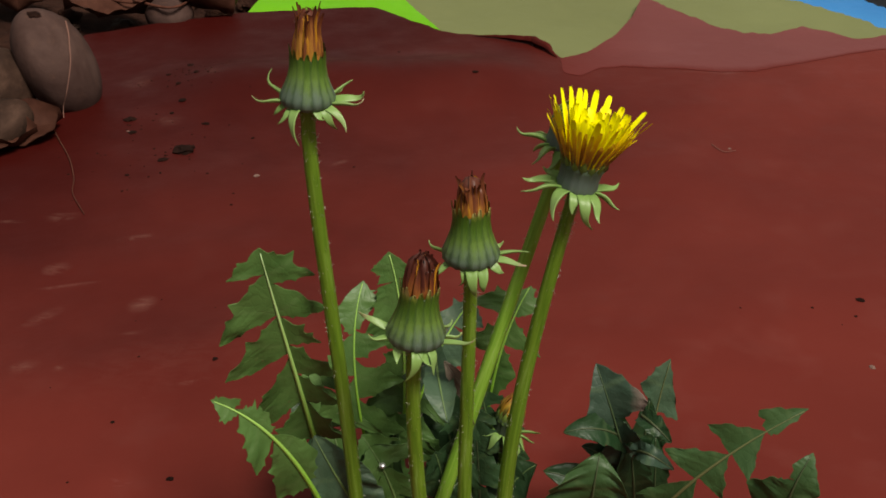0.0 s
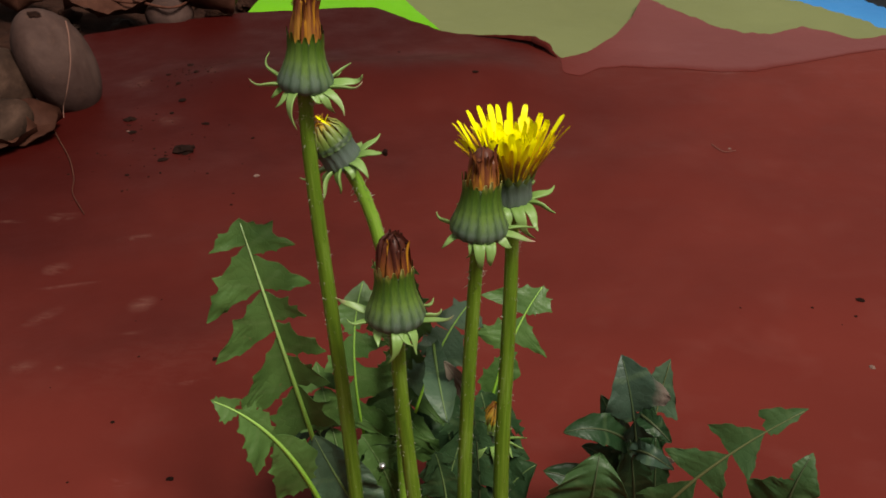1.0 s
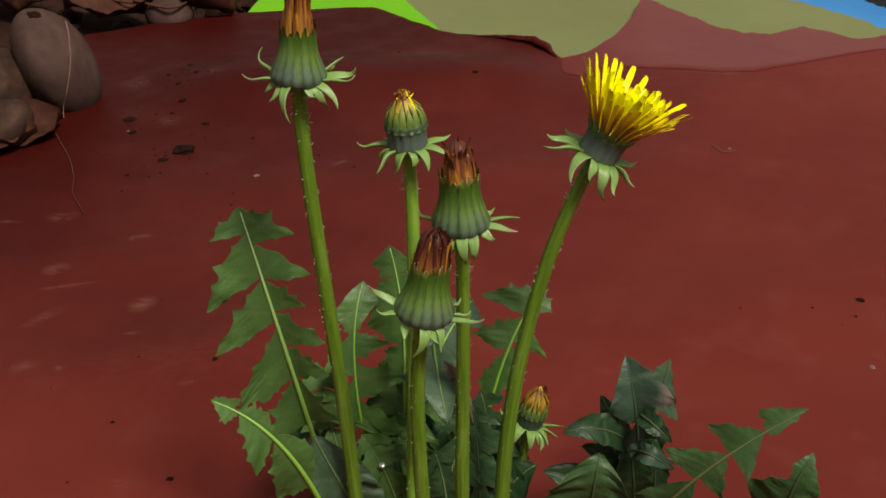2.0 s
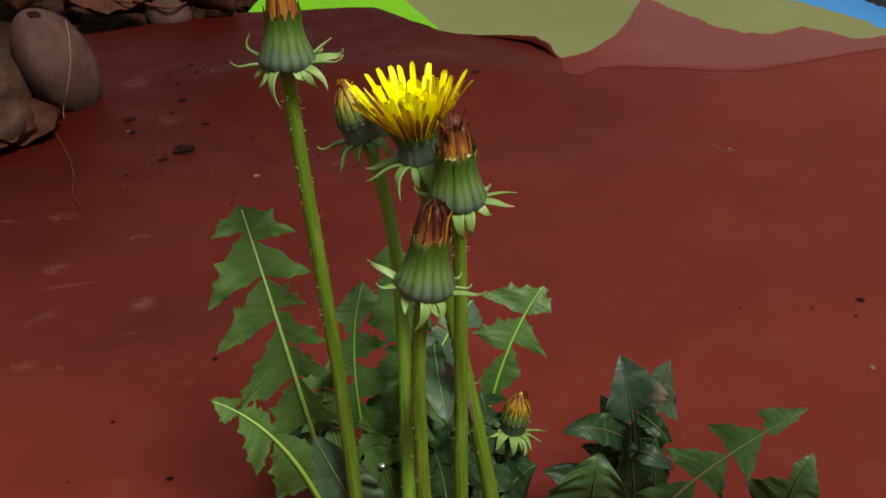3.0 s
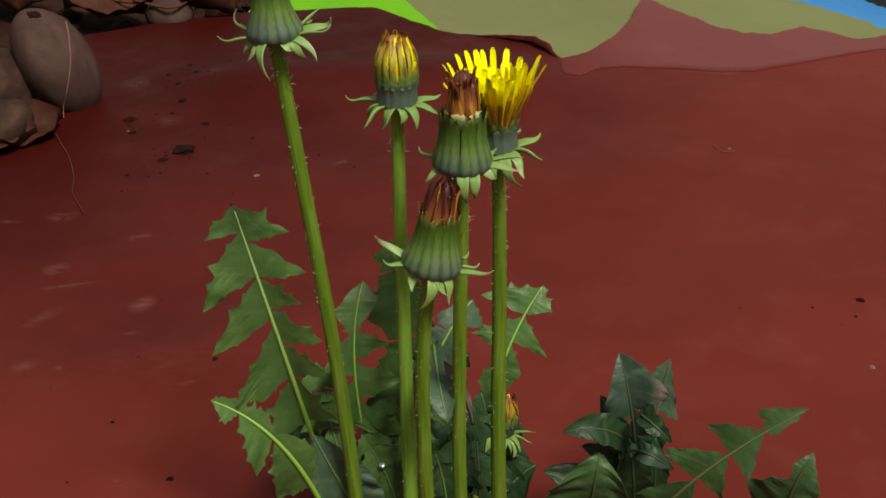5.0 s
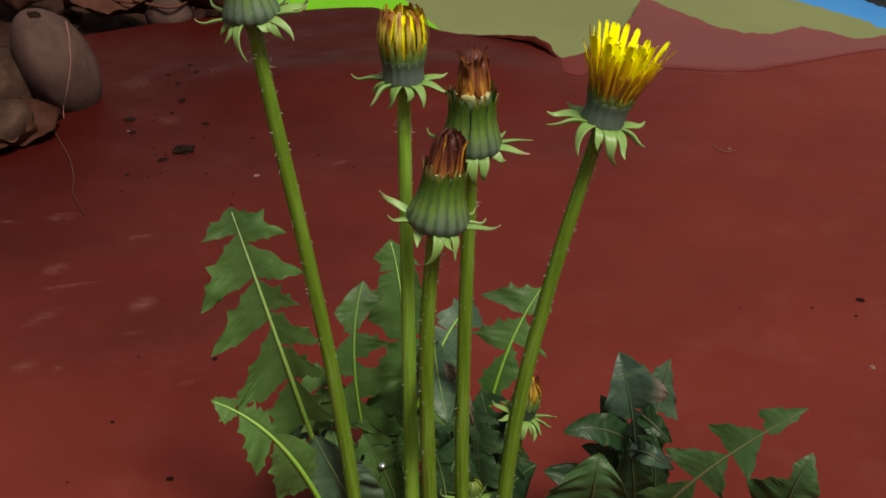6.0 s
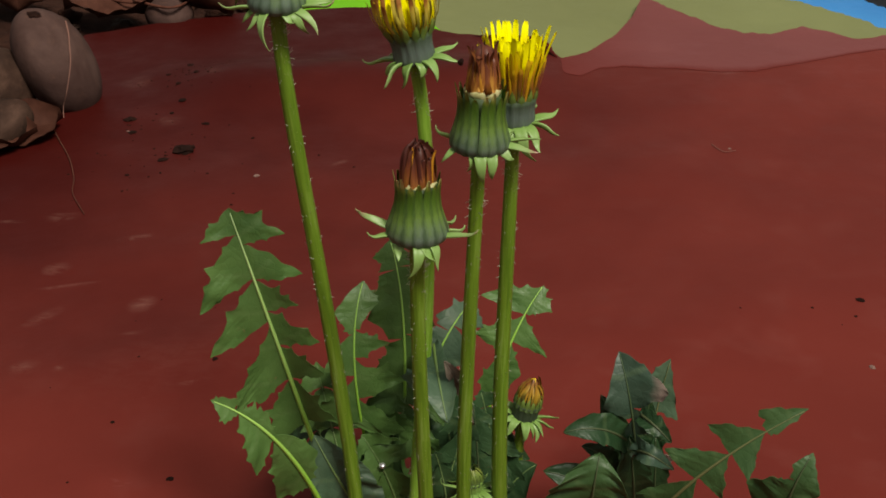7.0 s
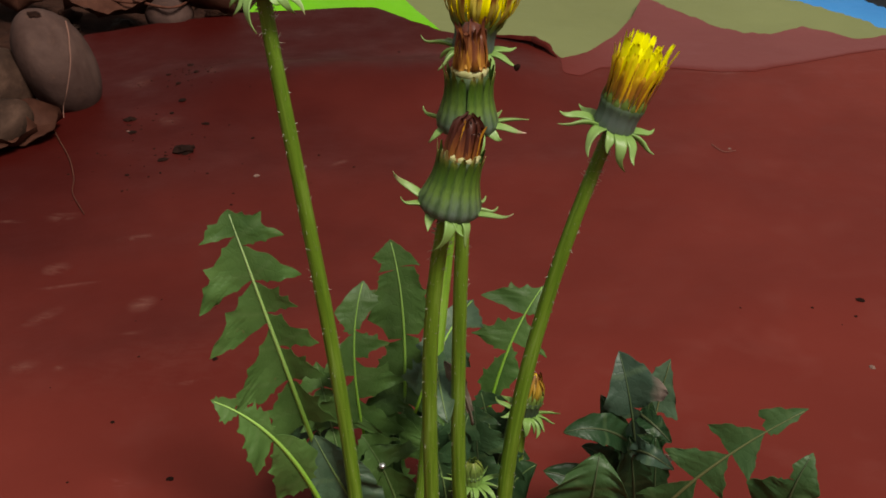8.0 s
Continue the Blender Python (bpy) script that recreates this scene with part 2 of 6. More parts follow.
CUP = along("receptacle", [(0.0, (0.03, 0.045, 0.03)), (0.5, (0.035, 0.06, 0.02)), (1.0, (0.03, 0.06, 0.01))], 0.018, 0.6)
CUP_GREY = along("grey_green_cup", [(0.0, (0.085, 0.115, 0.080)), (0.4, (0.088, 0.118, 0.102)), (0.75, (0.060, 0.088, 0.060)),
                                   (1.0, (0.03, 0.055, 0.012))], 0.0085, 0.55, 0.25, 0.0, 0.3)
UPPER = along("upper_bract", [(0.0, (0.045, 0.08, 0.02)), (0.4, (0.115, 0.175, 0.028)), (0.75, (0.20, 0.23, 0.045)), (1.0, (0.32, 0.29, 0.07))], 0.007, 0.5)
OUTER = along("outer_bract", [(0.0, (0.12, 0.20, 0.04)), (0.25, (0.155, 0.27, 0.060)), (0.6, (0.200, 0.325, 0.095)), (0.86, (0.235, 0.335, 0.12)), (1.0, (0.42, 0.26, 0.20))],
              0.0170, 0.42, 0.40, run=0)
BROWN = along("withered_floret", [(0.0, (0.42, 0.20, 0.03)), (0.3, (0.26, 0.095, 0.016)), (0.6, (0.14, 0.038, 0.012)), (1.0, (0.09, 0.022, 0.011))], 0.013, 0.5, 0.9)
DARK_BROWN = along("withered_floret_dark", [(0.0, (0.24, 0.085, 0.016)), (0.3, (0.14, 0.036, 0.011)), (0.55, (0.065, 0.015, 0.008)), (1.0, (0.055, 0.012, 0.008))], 0.013, 0.5, 0.6)
GOLD = along("withered_gold_floret", [(0.0, (0.35, 0.14, 0.015)), (0.5, (0.42, 0.19, 0.01)), (1.0, (0.45, 0.2, 0.02))], 0.013, 0.5, 0.3)
PALE_TOP = plain_organic("pappus_rim", (0.30, 0.29, 0.10), (0.58, 0.54, 0.30), 0.6, 400.0)
YELLOW = along("yellow_ligule", [(0.0, (0.74, 0.52, 0.003)), (0.35, (0.90, 0.83, 0.004)), (1.0, (0.93, 0.91, 0.008))], 0.016, 0.4, 0.15, spec=0.15)
AMBER = along("amber_ligule", [(0.0, (0.10, 0.07, 0.012)), (0.20, (0.34, 0.16, 0.012)), (0.42, (0.64, 0.36, 0.009)), (0.68, (0.86, 0.66, 0.005)), (1.0, (0.92, 0.82, 0.006))], 0.014, 0.45, 0.55)
RUST_STRIPE = along("rust_striped_ligule", [(0.0, (0.07, 0.06, 0.012)), (0.25, (0.20, 0.075, 0.010)), (0.55, (0.36, 0.15, 0.010)), (0.85, (0.62, 0.38, 0.008)), (1.0, (0.70, 0.46, 0.008))], 0.011, 0.5, 0.6)
STREAKED = along("streaked_ligule", [(0.0, (0.10, 0.10, 0.015)), (0.3, (0.32, 0.26, 0.02)), (0.5, (0.50, 0.42, 0.06)), (0.75, (0.48, 0.34, 0.04)), (0.95, (0.28, 0.11, 0.02))], 0.012, 0.5, 0.75)
RUSTY = along("rusty_ligule", [(0.0, (0.06, 0.055, 0.010)), (0.3, (0.30, 0.19, 0.016)), (0.6, (0.32, 0.17, 0.014)), (1.0, (0.16, 0.055, 0.010))], 0.010, 0.5, 0.8)
LEAF = leaf_material("leaf_green", (0.043, 0.098, 0.022), (0.083, 0.158, 0.041))
LEAF_DUSTY = leaf_material("leaf_dusty_green", (0.018, 0.042, 0.025), (0.042, 0.070, 0.047), rust=(0.24, 0.16, 0.14))
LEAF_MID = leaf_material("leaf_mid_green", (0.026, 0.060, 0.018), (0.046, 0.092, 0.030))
# dark green of the low leaves, with the rosette's inner shade painted in
LEAF_SHADED = leaf_material("leaf_shaded", (0.016, 0.044, 0.016), (0.034, 0.072, 0.028))
LEAF_GREY = leaf_material("leaf_grey_green", (0.036, 0.074, 0.040), (0.070, 0.114, 0.068))
# leaf green darkened further: the right clump's inner shade painted into it
LEAF_DEEP_SHADED = leaf_material("leaf_deep_shaded", (0.009, 0.030, 0.010), (0.022, 0.052, 0.019))
RIB = along("midrib", [(0.0, (0.18, 0.40, 0.015)), (0.4, (0.28, 0.50, 0.09)), (0.72, (0.38, 0.60, 0.18)), (1.0, (0.42, 0.58, 0.28))], 0.105, 0.5)
RIB_SOFT = along("midrib_soft", [(0.0, (0.12, 0.20, 0.03)), (0.5, (0.13, 0.20, 0.07)), (1.0, (0.12, 0.19, 0.07))], 0.05, 0.5)
RIB_TAN = along("midrib_tan", [(0.0, (0.14, 0.13, 0.05)), (1.0, (0.10, 0.13, 0.05))], 0.07, 0.5)
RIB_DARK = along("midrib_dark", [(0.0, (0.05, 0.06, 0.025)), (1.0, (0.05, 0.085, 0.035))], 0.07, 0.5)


# ---------------------------------------------------------------- mesh helpers
def mesh_from(name, verts, faces, material, smooth=True):
    me = bpy.data.meshes.new(name)
    me.from_pydata([tuple(v) for v in verts], [], faces)
    me.materials.append(material)
    if smooth:
        me.polygons.foreach_set("use_smooth", [True] * len(me.polygons))
    me.update()
    return me


def thing(name, at, label, category, group="", kind=""):
    ob = new(name)
    ob.location = at
    ob.empty_display_size = 0.01
    return tagged(ob, label, category, group, kind)


def part(name, me, parent, m=None, label=""):
    ob = new(name, me)
    ob.parent = parent
    if m is not None:
        ob.matrix_basis = m
    return tagged(ob, label)


def loops(rings, closed=True, caps=True):
    """Faces between equal rings of vertices, given as lists of points."""
    n = len(rings[0])
    verts = [p for r in rings for p in r]
    faces = []
    for i in range(len(rings) - 1):
        for j in range(n if closed else n - 1):
            k = (j + 1) % n
            faces.append((i * n + j, i * n + k, (i + 1) * n + k, (i + 1) * n + j))
    if caps and closed:
        faces.append(tuple(range(n - 1, -1, -1)))
        faces.append(tuple(range((len(rings) - 1) * n, len(rings) * n)))
    return verts, faces


def strip(name, spine, widths, thick, material, cup=0.0, twist=0.0):
    """A thin solid blade along a spine in the local x-z plane (x away from the axis), as wide as widths, across y."""
    rings = []
    for i, (x, z, *lateral) in enumerate(spine):
        a, b = spine[max(i - 1, 0)], spine[min(i + 1, len(spine) - 1)]
        d = Vector((b[0] - a[0], 0, b[1] - a[1])).normalized()
        nrm = Vector((d.z, 0, -d.x))
        ang = twist * i / (len(spine) - 1)
        side = Vector((0, 1, 0)) * math.cos(ang) + nrm * math.sin(ang)
        face = nrm * math.cos(ang) - Vector((0, 1, 0)) * math.sin(ang)
        c, w = Vector((x, lateral[0] if lateral else 0.0, z)), widths[i]
        edge = -face * cup * w
        deep = thick * min(1.0, 0.15 + w / max(widths))
        rings.append([c - side * w + edge, c - face * deep, c + side * w + edge, c + side * w + edge, c + face * deep, c - side * w + edge])
    v, f = loops(rings, caps=False)
    n = len(rings)
    f = [q for k, q in enumerate(f) if k % 6 not in (2, 5)]
    f += [(0, 1, 2, 4), (6 * n - 2, 6 * n - 4, 6 * n - 5, 6 * n - 6)]
    return mesh_from(name, v, f, material)


def finger(name, spine, widths, thick, material, twist=0.0):
    """A fleshy tapering blade, oval across, along a spine of x, z and sideways y."""
    rings = []
    for i, (x, z, y) in enumerate(spine):
        a, b = spine[max(i - 1, 0)], spine[min(i + 1, len(spine) - 1)]
        d = Vector((b[0] - a[0], b[2] - a[2], b[1] - a[1])).normalized()
        side = (Vector((0, 1, 0)) - d * d.y).normalized()
        face = d.cross(side)
        ang = twist * i / (len(spine) - 1)
        s, n = side * math.cos(ang) + face * math.sin(ang), face * math.cos(ang) - side * math.sin(ang)
        w = widths[i]
        t = thick * min(1.0, 0.12 + w / max(widths))
        c = Vector((x, y, z))
        rings.append([c + s * w * math.cos(2 * math.pi * k / 10) + n * (t * math.sin(2 * math.pi * k / 10) + 0.34 * w * math.cos(2 * math.pi * k / 10) ** 2) for k in range(10)])
    v, f = loops(rings)
    return mesh_from(name, v, f, material)


def lathe(name, profile, material, sides=28, ribs=0, depth=0.0):
    rings = []
    for r, z in profile:
        rings.append([Vector(((r * (1 + depth * math.cos(ribs * 2 * math.pi * k / sides))) * math.cos(2 * math.pi * k / sides),
                              (r * (1 + depth * math.cos(ribs * 2 * math.pi * k / sides))) * math.sin(2 * math.pi * k / sides), z)) for k in range(sides)])
    v, f = loops(rings)
    return mesh_from(name, v, f, material)


# ---------------------------------------------------------------- ground and sheets
# long soft folds of the red sheeting: two ends, half width, height
FOLDS = [((-0.130, 0.455), (0.030, 0.462), 0.042, 0.0125), ((-0.20, 0.100), (-0.060, 0.166), 0.022, 0.0034), ((-0.130, 0.300), (0.120, 0.330), 0.034, 0.0032),
         ((-0.24, 0.215), (-0.100, 0.236), 0.018, 0.0026), ((0.10, 0.160), (0.240, 0.230), 0.040, 0.0034), ((0.04, 0.020), (0.200, 0.060), 0.030, 0.0026)]


def wave(x, y):
    """Height of the sheeting's slack folds."""
    rise = 0.0
    for (ax, ay), (bx, by), wide, high in FOLDS:
        dx, dy = bx - ax, by - ay
        f = min(1.0, max(0.0, ((x - ax) * dx + (y - ay) * dy) / (dx * dx + dy * dy)))
        rise += high * math.exp(-((x - ax - dx * f) ** 2 + (y - ay - dy * f) ** 2) / (wide * wide))
    a = noise.noise(Vector((x * 2.3, y * 3.1, 0.4))) * 0.0035
    b = noise.noise(Vector((x * 7.0 + y * 2.0, y * 9.0 - x * 3.0, 2.0))) * 0.0016
    c = noise.noise(Vector((x * 22.0 + y * 9, y * 30.0 - x * 8.0, 5.0))) * 0.0007
    return a + b + c + rise


def rim(points, n, jag=0.002, seed=0.0):
    """Points along a torn edge through the given corners, with small jags."""
    pts = [Vector((*p, 0)) for p in points]
    total = [0.0]
    for a, b in zip(pts, pts[1:]):
        total.append(total[-1] + (b - a).length)
    out = []
    for i in range(n):
        d = total[-1] * i / (n - 1)
        k = max(j for j in range(len(pts) - 1) if total[j] <= d + 1e-9)
        f = (d - total[k]) / max(total[k + 1] - total[k], 1e-9)
        p = pts[k].lerp(pts[k + 1], f)
        g = noise.noise(Vector((d * 60, seed, 0))) * jag + noise.noise(Vector((d * 170, seed, 3))) * jag * 0.6
        out.append(p + Vector((g * 0.5, g, 0)))
    return out


def sheet(name, near, far, level, material, label, rows_n=60, curl=0.0, ease=1.0, slack=1.0, thick=0.0012, parent=None):
    """A sheet spread between two edges, each a list of points of equal number."""
    rings = []
    for i in range(rows_n):
        f = 1 - (1 - i / (rows_n - 1)) ** ease
        ring = []
        for a, b in zip(near, far):
            q = a.lerp(b, f)
            lift = curl * max(0.0, (f - 0.94) / 0.06) ** 2 * (0.5 + 0.5 * noise.noise(Vector((q.x * 9, q.y * 2, 1.0))))
            ring.append(Vector((q.x, q.y, level + wave(q.x, q.y) * slack + lift)))
        rings.append(ring)
    under = [[p - Vector((0, 0, thick)) for p in r] for r in rings]
    n, h = len(near), rows_n
    top_v, top_f = loops(rings, closed=False)
    low_v, low_f = loops(under, closed=False)
    off = len(top_v)
    faces = top_f + [tuple(k + off for k in reversed(f)) for f in low_f]
    edge = list(range(n)) + [i * n + n - 1 for i in range(1, h)] + [(h - 1) * n + j for j in range(n - 2, -1, -1)] + [i * n for i in range(h - 2, 0, -1)]
    for a, b in zip(edge, edge[1:] + edge[:1]):
        faces.append((a, a + off, b + off, b))
    me = mesh_from(name, top_v + low_v, faces, material)
    me.set_sharp_from_angle(angle=radians(50))
    me.attributes.new("across", "FLOAT", "POINT").data.foreach_set("value", [1 - (1 - i / (h - 1)) ** ease for i in range(h) for _ in range(n)] * 2)
    ob = new(name, me)
    ob.parent = parent
    return tagged(ob, label, "" if parent else "sheeting")


def mound(x, y):
    """Soil heaped where the sheeting ends."""
    d = math.hypot((x + 0.42) / 0.20, (y - 0.62) / 0.26)
    return 0.022 * max(0.0, 1 - d * d) if d < 1 else 0.0


def ground():
    xs = [math.sinh(k / 60 * 5.2) * 0.42 for k in range(-60, 61)]
    verts, faces = [], []
    n = len(xs)
    for y in xs:
        for x in xs:
            z = -0.020 + mound(x, y + 0.45)
            if abs(x) < 2 and abs(y) < 2:
                z += noise.noise(Vector((x * 14, y * 14, 0))) * 0.004
            verts.append((x, y + 0.45, z))
    for i in range(n - 1):
        for j in range(n - 1):
            faces.append((i * n + j, i * n + j + 1, (i + 1) * n + j + 1, (i + 1) * n + j))
    return tagged(new("ground", mesh_from("ground", verts, faces, SOIL)), "dark brown garden soil under the sheeting", "ground", "", "structure")


ground()
EDGE = [(-0.3167, 0.3077), (-0.2545, 0.3597), (-0.2477, 0.4140), (-0.2402, 0.4636), (-0.2602, 0.5691), (-0.2046, 0.5987), (-0.1486, 0.6215), (-0.0973, 0.6273), (-0.0542, 0.6347), (-0.0272, 0.6043), (-0.0016, 0.5717),
        (0.0309, 0.5587), (0.0665, 0.5448), (0.0818, 0.5087), (0.1028, 0.5288), (0.1253, 0.5665), (0.1439, 0.6128), (0.1577, 0.6606), (0.1802, 0.6244), (0.2032, 0.5878), (0.2168, 0.5730),
        (0.2391, 0.5717), (0.2663, 0.5891), (0.2797, 0.5770), (0.2929, 0.5587), (0.3210, 0.5665), (0.4581, 0.5691)]
far_edge = rim(EDGE, 240, 0.0022)
near_edge = [Vector((-0.9 + 1.8 * i / 239, -0.9, 0)) for i in range(240)]
red = sheet("red_sheeting", near_edge, far_edge, 0.0, RED, "dusty dark red coated sheeting with a torn edge on soil", 110, 0.0, 1.6)
FOLD = [(0.0796, 0.5053), (0.0790, 0.4720), (0.0900, 0.4700), (0.1052, 0.4906), (0.1200, 0.4939), (0.1500, 0.4917), (0.1825, 0.4840), (0.2091, 0.4851), (0.2480, 0.5041), (0.2800, 0.5216), (0.3112, 0.5361), (0.4581, 0.5691)]
BACK = [(0.0792, 0.5053), (0.1028, 0.5288), (0.1253, 0.5665), (0.1439, 0.6128), (0.1577, 0.6606), (0.1802, 0.6244), (0.2032, 0.5878), (0.2168, 0.5730),
        (0.2391, 0.5717), (0.2663, 0.5891), (0.2797, 0.5770), (0.2929, 0.5587), (0.3210, 0.5665), (0.4605, 0.5743)]
flap = sheet("folded_flap", rim(FOLD, 280, 0.0022, 4.0), rim(BACK, 280, 0.0048), 0.00025, PINK,
             "paler pinkish red folded-back flap", 16, 0.0, 1.0, 1.0, 0.00005, red)


def curled_lip(points, height, parent):
    """The torn edge rolled up and over towards the open sheeting: a half pipe, deepest in its middle."""
    pts = rim(points, 48, 0.0016, 9.0)
    rings = []
    for i, p in enumerate(pts):
        d = (pts[min(i + 1, 47)] - pts[max(i - 1, 0)]).normalized()
        out = Vector((d.y, -d.x, 0))
        out = out if out.y < 0 else -out
        f = i / 47
        r = height * 0.5 * (math.sin(math.pi * f ** 1.5) ** 0.8 + 0.02) * (1 + 0.25 * noise.noise(Vector((f * 6, 3, 0))))
        base = Vector((p.x, p.y, wave(p.x, p.y) + 0.0003))
        ring = []
        for k in range(11):
            a = radians(-90 - 265 * k / 10)
            ring.append(base + out * (math.cos(a) * r + 0.0035) + Vector((0, 0, (math.sin(a) + 1) * r)))
        rings.append(ring)
    v, f = loops(rings, closed=False)
    m = len(v)
    ob = new("curled_lip", mesh_from("curled_lip", v + [p + Vector((0, 0.0004, 0.0004)) for p in v], f + [tuple(k + m for k in reversed(q)) for q in f], RED))
    ob.parent = parent
    return tagged(ob, "dark rolled-up torn edge")


curled_lip([(0.0228, 0.5613), (0.0389, 0.5561), (0.0664, 0.5435), (0.0762, 0.5264), (0.0811, 0.5099)], 0.0052, red)
sheet("olive_sheeting", rim([(-0.1254, 0.5073), (0.0816, 0.4852), (0.3884, 0.4961)], 200, 0.0), rim([(-0.1477, 0.7488), (0.0581, 0.7856), (0.2553, 0.7042), (0.2906, 0.6783), (0.3373, 0.6130), (0.3976, 0.5675)], 200, 0.008, 2.0),
      -0.008, OLIVE, "dull olive paper sheeting lying under the red sheeting", 40, 0.0, 1.0, 0.8)
sheet("blue_sheeting", rim([(0.2113, 0.6670), (0.3283, 0.5824), (0.4098, 0.5448)], 60, 0.0), rim([(0.3046, 0.7670), (0.3387, 0.7148), (0.3585, 0.6763), (0.4263, 0.6373)], 60, 0.005, 5.0),
      -0.013, BLUE, "bright blue film under the olive sheeting", 20, 0.0, 1.0, 0.6)
sheet("black_sheeting", rim([(0.2638, 0.6959), (0.3507, 0.6500), (0.4426, 0.6215)], 40, 0.0), rim([(0.2925, 0.8194), (0.3930, 0.7815), (0.4803, 0.7120)], 40, 0.002, 5.0),
      -0.017, BLACK, "black film behind the blue sheeting", 16, 0.0, 1.0, 0.5)
sheet("lime_film", rim([(-0.1507, 0.6284), (-0.1140, 0.6197), (-0.0614, 0.6055), (-0.0350, 0.5836), (-0.0012, 0.5783)], 60, 0.0006), rim([(-0.1458, 0.6708), (-0.1147, 0.7134), (-0.0687, 0.7307), (-0.0326, 0.6708), (-0.0012, 0.5823)], 60, 0.001, 7.0),
      -0.003, LIME, "bright lime green film lying between olive and red sheeting", 14, 0.0, 1.0, 0.9)


# ---------------------------------------------------------------- stones, roots and dirt
def stone(at, size, turn, material, seed, label, rough=0.09):
    bm = bmesh.new()
    bmesh.ops.create_icosphere(bm, subdivisions=4, radius=1.0)
    for v in bm.verts:
        n = v.co.normalized()
        k = 1 + rough * noise.noise(n * 1.1 + Vector((seed, 0, 0))) + rough * 0.3 * noise.noise(n * 4 + Vector((0, seed, 0)))
        v.co = Vector((n.x * size[0] * k, n.y * size[1] * k, n.z * size[2] * k))
    me = bpy.data.meshes.new("stone")
    bm.to_mesh(me)
    bm.free()
    me.materials.append(material)
    me.polygons.foreach_set("use_smooth", [True] * len(me.polygons))
    ob = new("stone", me)
    ob.matrix_basis = pose(*at, *turn)
    return tagged(ob, label, "stone", "stones beside the sheeting")


def on_ground(p, z):
    return (p[0], p[1], z)


stone(on_ground((-0.2378, 0.4303), 0.026), (0.0212, 0.028, 0.0370), (0, -27, 0), STONE_GREY, 1.0, "smooth grey-brown oval stone with a pale vein", 0.03)
stone(on_ground((-0.2720, 0.4140), 0.016), (0.022, 0.028, 0.024), (0, -10, -20), STONE_BROWN, 5.0, "mottled brown rounded stone among soil")
stone(on_ground((-0.2625, 0.3782), 0.004), (0.024, 0.022, 0.015), (0, -25, 20), STONE_BROWN, 9.0, "flat brown stone half sunk in soil")
stone(on_ground((-0.2068, 0.6100), 0.001), (0.018, 0.016, 0.014), (0, 0, 10), STONE_GREY, 12.0, "small grey stone behind the red sheeting")
stone(on_ground((-0.2259, 0.4235), 0.004), (0.010, 0.007, 0.006), (0, 0, 10), STONE_BROWN, 15.0, "tiny pale brown pebble beside the large stone")


def crumb(at, size, seed, material, label, category="soil crumb", flat=0.3, stretch=1.0, turn=None):
    bm = bmesh.new()
    bmesh.ops.create_icosphere(bm, subdivisions=3, radius=1.0)
    for v in bm.verts:
        n = v.co.normalized()
        k = 1 + 0.45 * noise.noise(n * 1.7 + Vector((seed, 0, 0))) + 0.22 * noise.noise(n * 5 + Vector((0, seed, 0)))
        v.co = Vector((n.x * size * k * stretch, n.y * size * k * 0.8, n.z * size * flat * k))
    me = bpy.data.meshes.new("crumb")
    bm.to_mesh(me)
    bm.free()
    me.materials.append(material)
    ob = new(category.replace(" ", "_"), me)
    ob.matrix_basis = pose(at[0], at[1], wave(*at) + size * flat * 0.3, 0, 0, seed * 57 if turn is None else turn)
    return tagged(ob, label, category, "dirt on the sheeting")


DIRT = [((-0.1465, 0.3500), 0.0068), ((-0.1559, 0.3359), 0.0028), ((-0.1874, 0.3957), 0.0036), ((-0.1815, 0.3756), 0.0024), ((-0.1411, 0.3895), 0.0022), ((-0.1712, 0.3164), 0.0014),
        ((-0.1681, 0.4873), 0.0024), ((-0.1682, 0.4481), 0.0020), ((-0.1607, 0.4216), 0.0026), ((-0.1788, 0.4689), 0.0018), ((0.0206, 0.4502), 0.0018), ((0.1854, 0.1813), 0.0018),
        ((-0.1594, 0.4636), 0.0022), ((-0.1644, 0.4048), 0.0015), ((-0.0936, 0.1345), 0.0012), ((-0.1105, 0.3697), 0.0012), ((-0.0979, 0.0614), 0.0014), ((-0.0304, 0.5193), 0.0012)]
for i, (at, size) in enumerate(DIRT):
    crumb(at, size, 1.3 + i * 2.7, CRUMB, "dark crumb of damp soil on the red sheeting")
for i, (at, size) in enumerate([((-0.1845, 0.3773), 0.0010), ((0.1750, 0.1303), 0.0014), ((-0.1005, 0.3127), 0.0016), ((0.1633, 0.3549), 0.0010)]):
    crumb(at, size, 3.1 + i * 1.9, PALE_BIT, "tiny pale bit of chaff on the red sheeting", "chaff", 0.4)


# lumps of soil and litter behind the edge of the sheeting
clods = random.Random(31)
for i in range(34):
    x, y = clods.uniform(-0.31, -0.13), clods.uniform(0.60, 0.70)
    if i % 3 == 0:
        x, y = clods.uniform(-0.36, -0.285), clods.uniform(0.38, 0.62)
    size = clods.uniform(0.005, 0.013)
    ob = crumb((x, y), size, 2.1 + i * 1.7, SOIL if i % 2 else STONE_BROWN, "rough lump of brown garden soil", "soil clod", 0.6)
    ob.location.z = -0.020 + mound(x, y) + size * 0.25


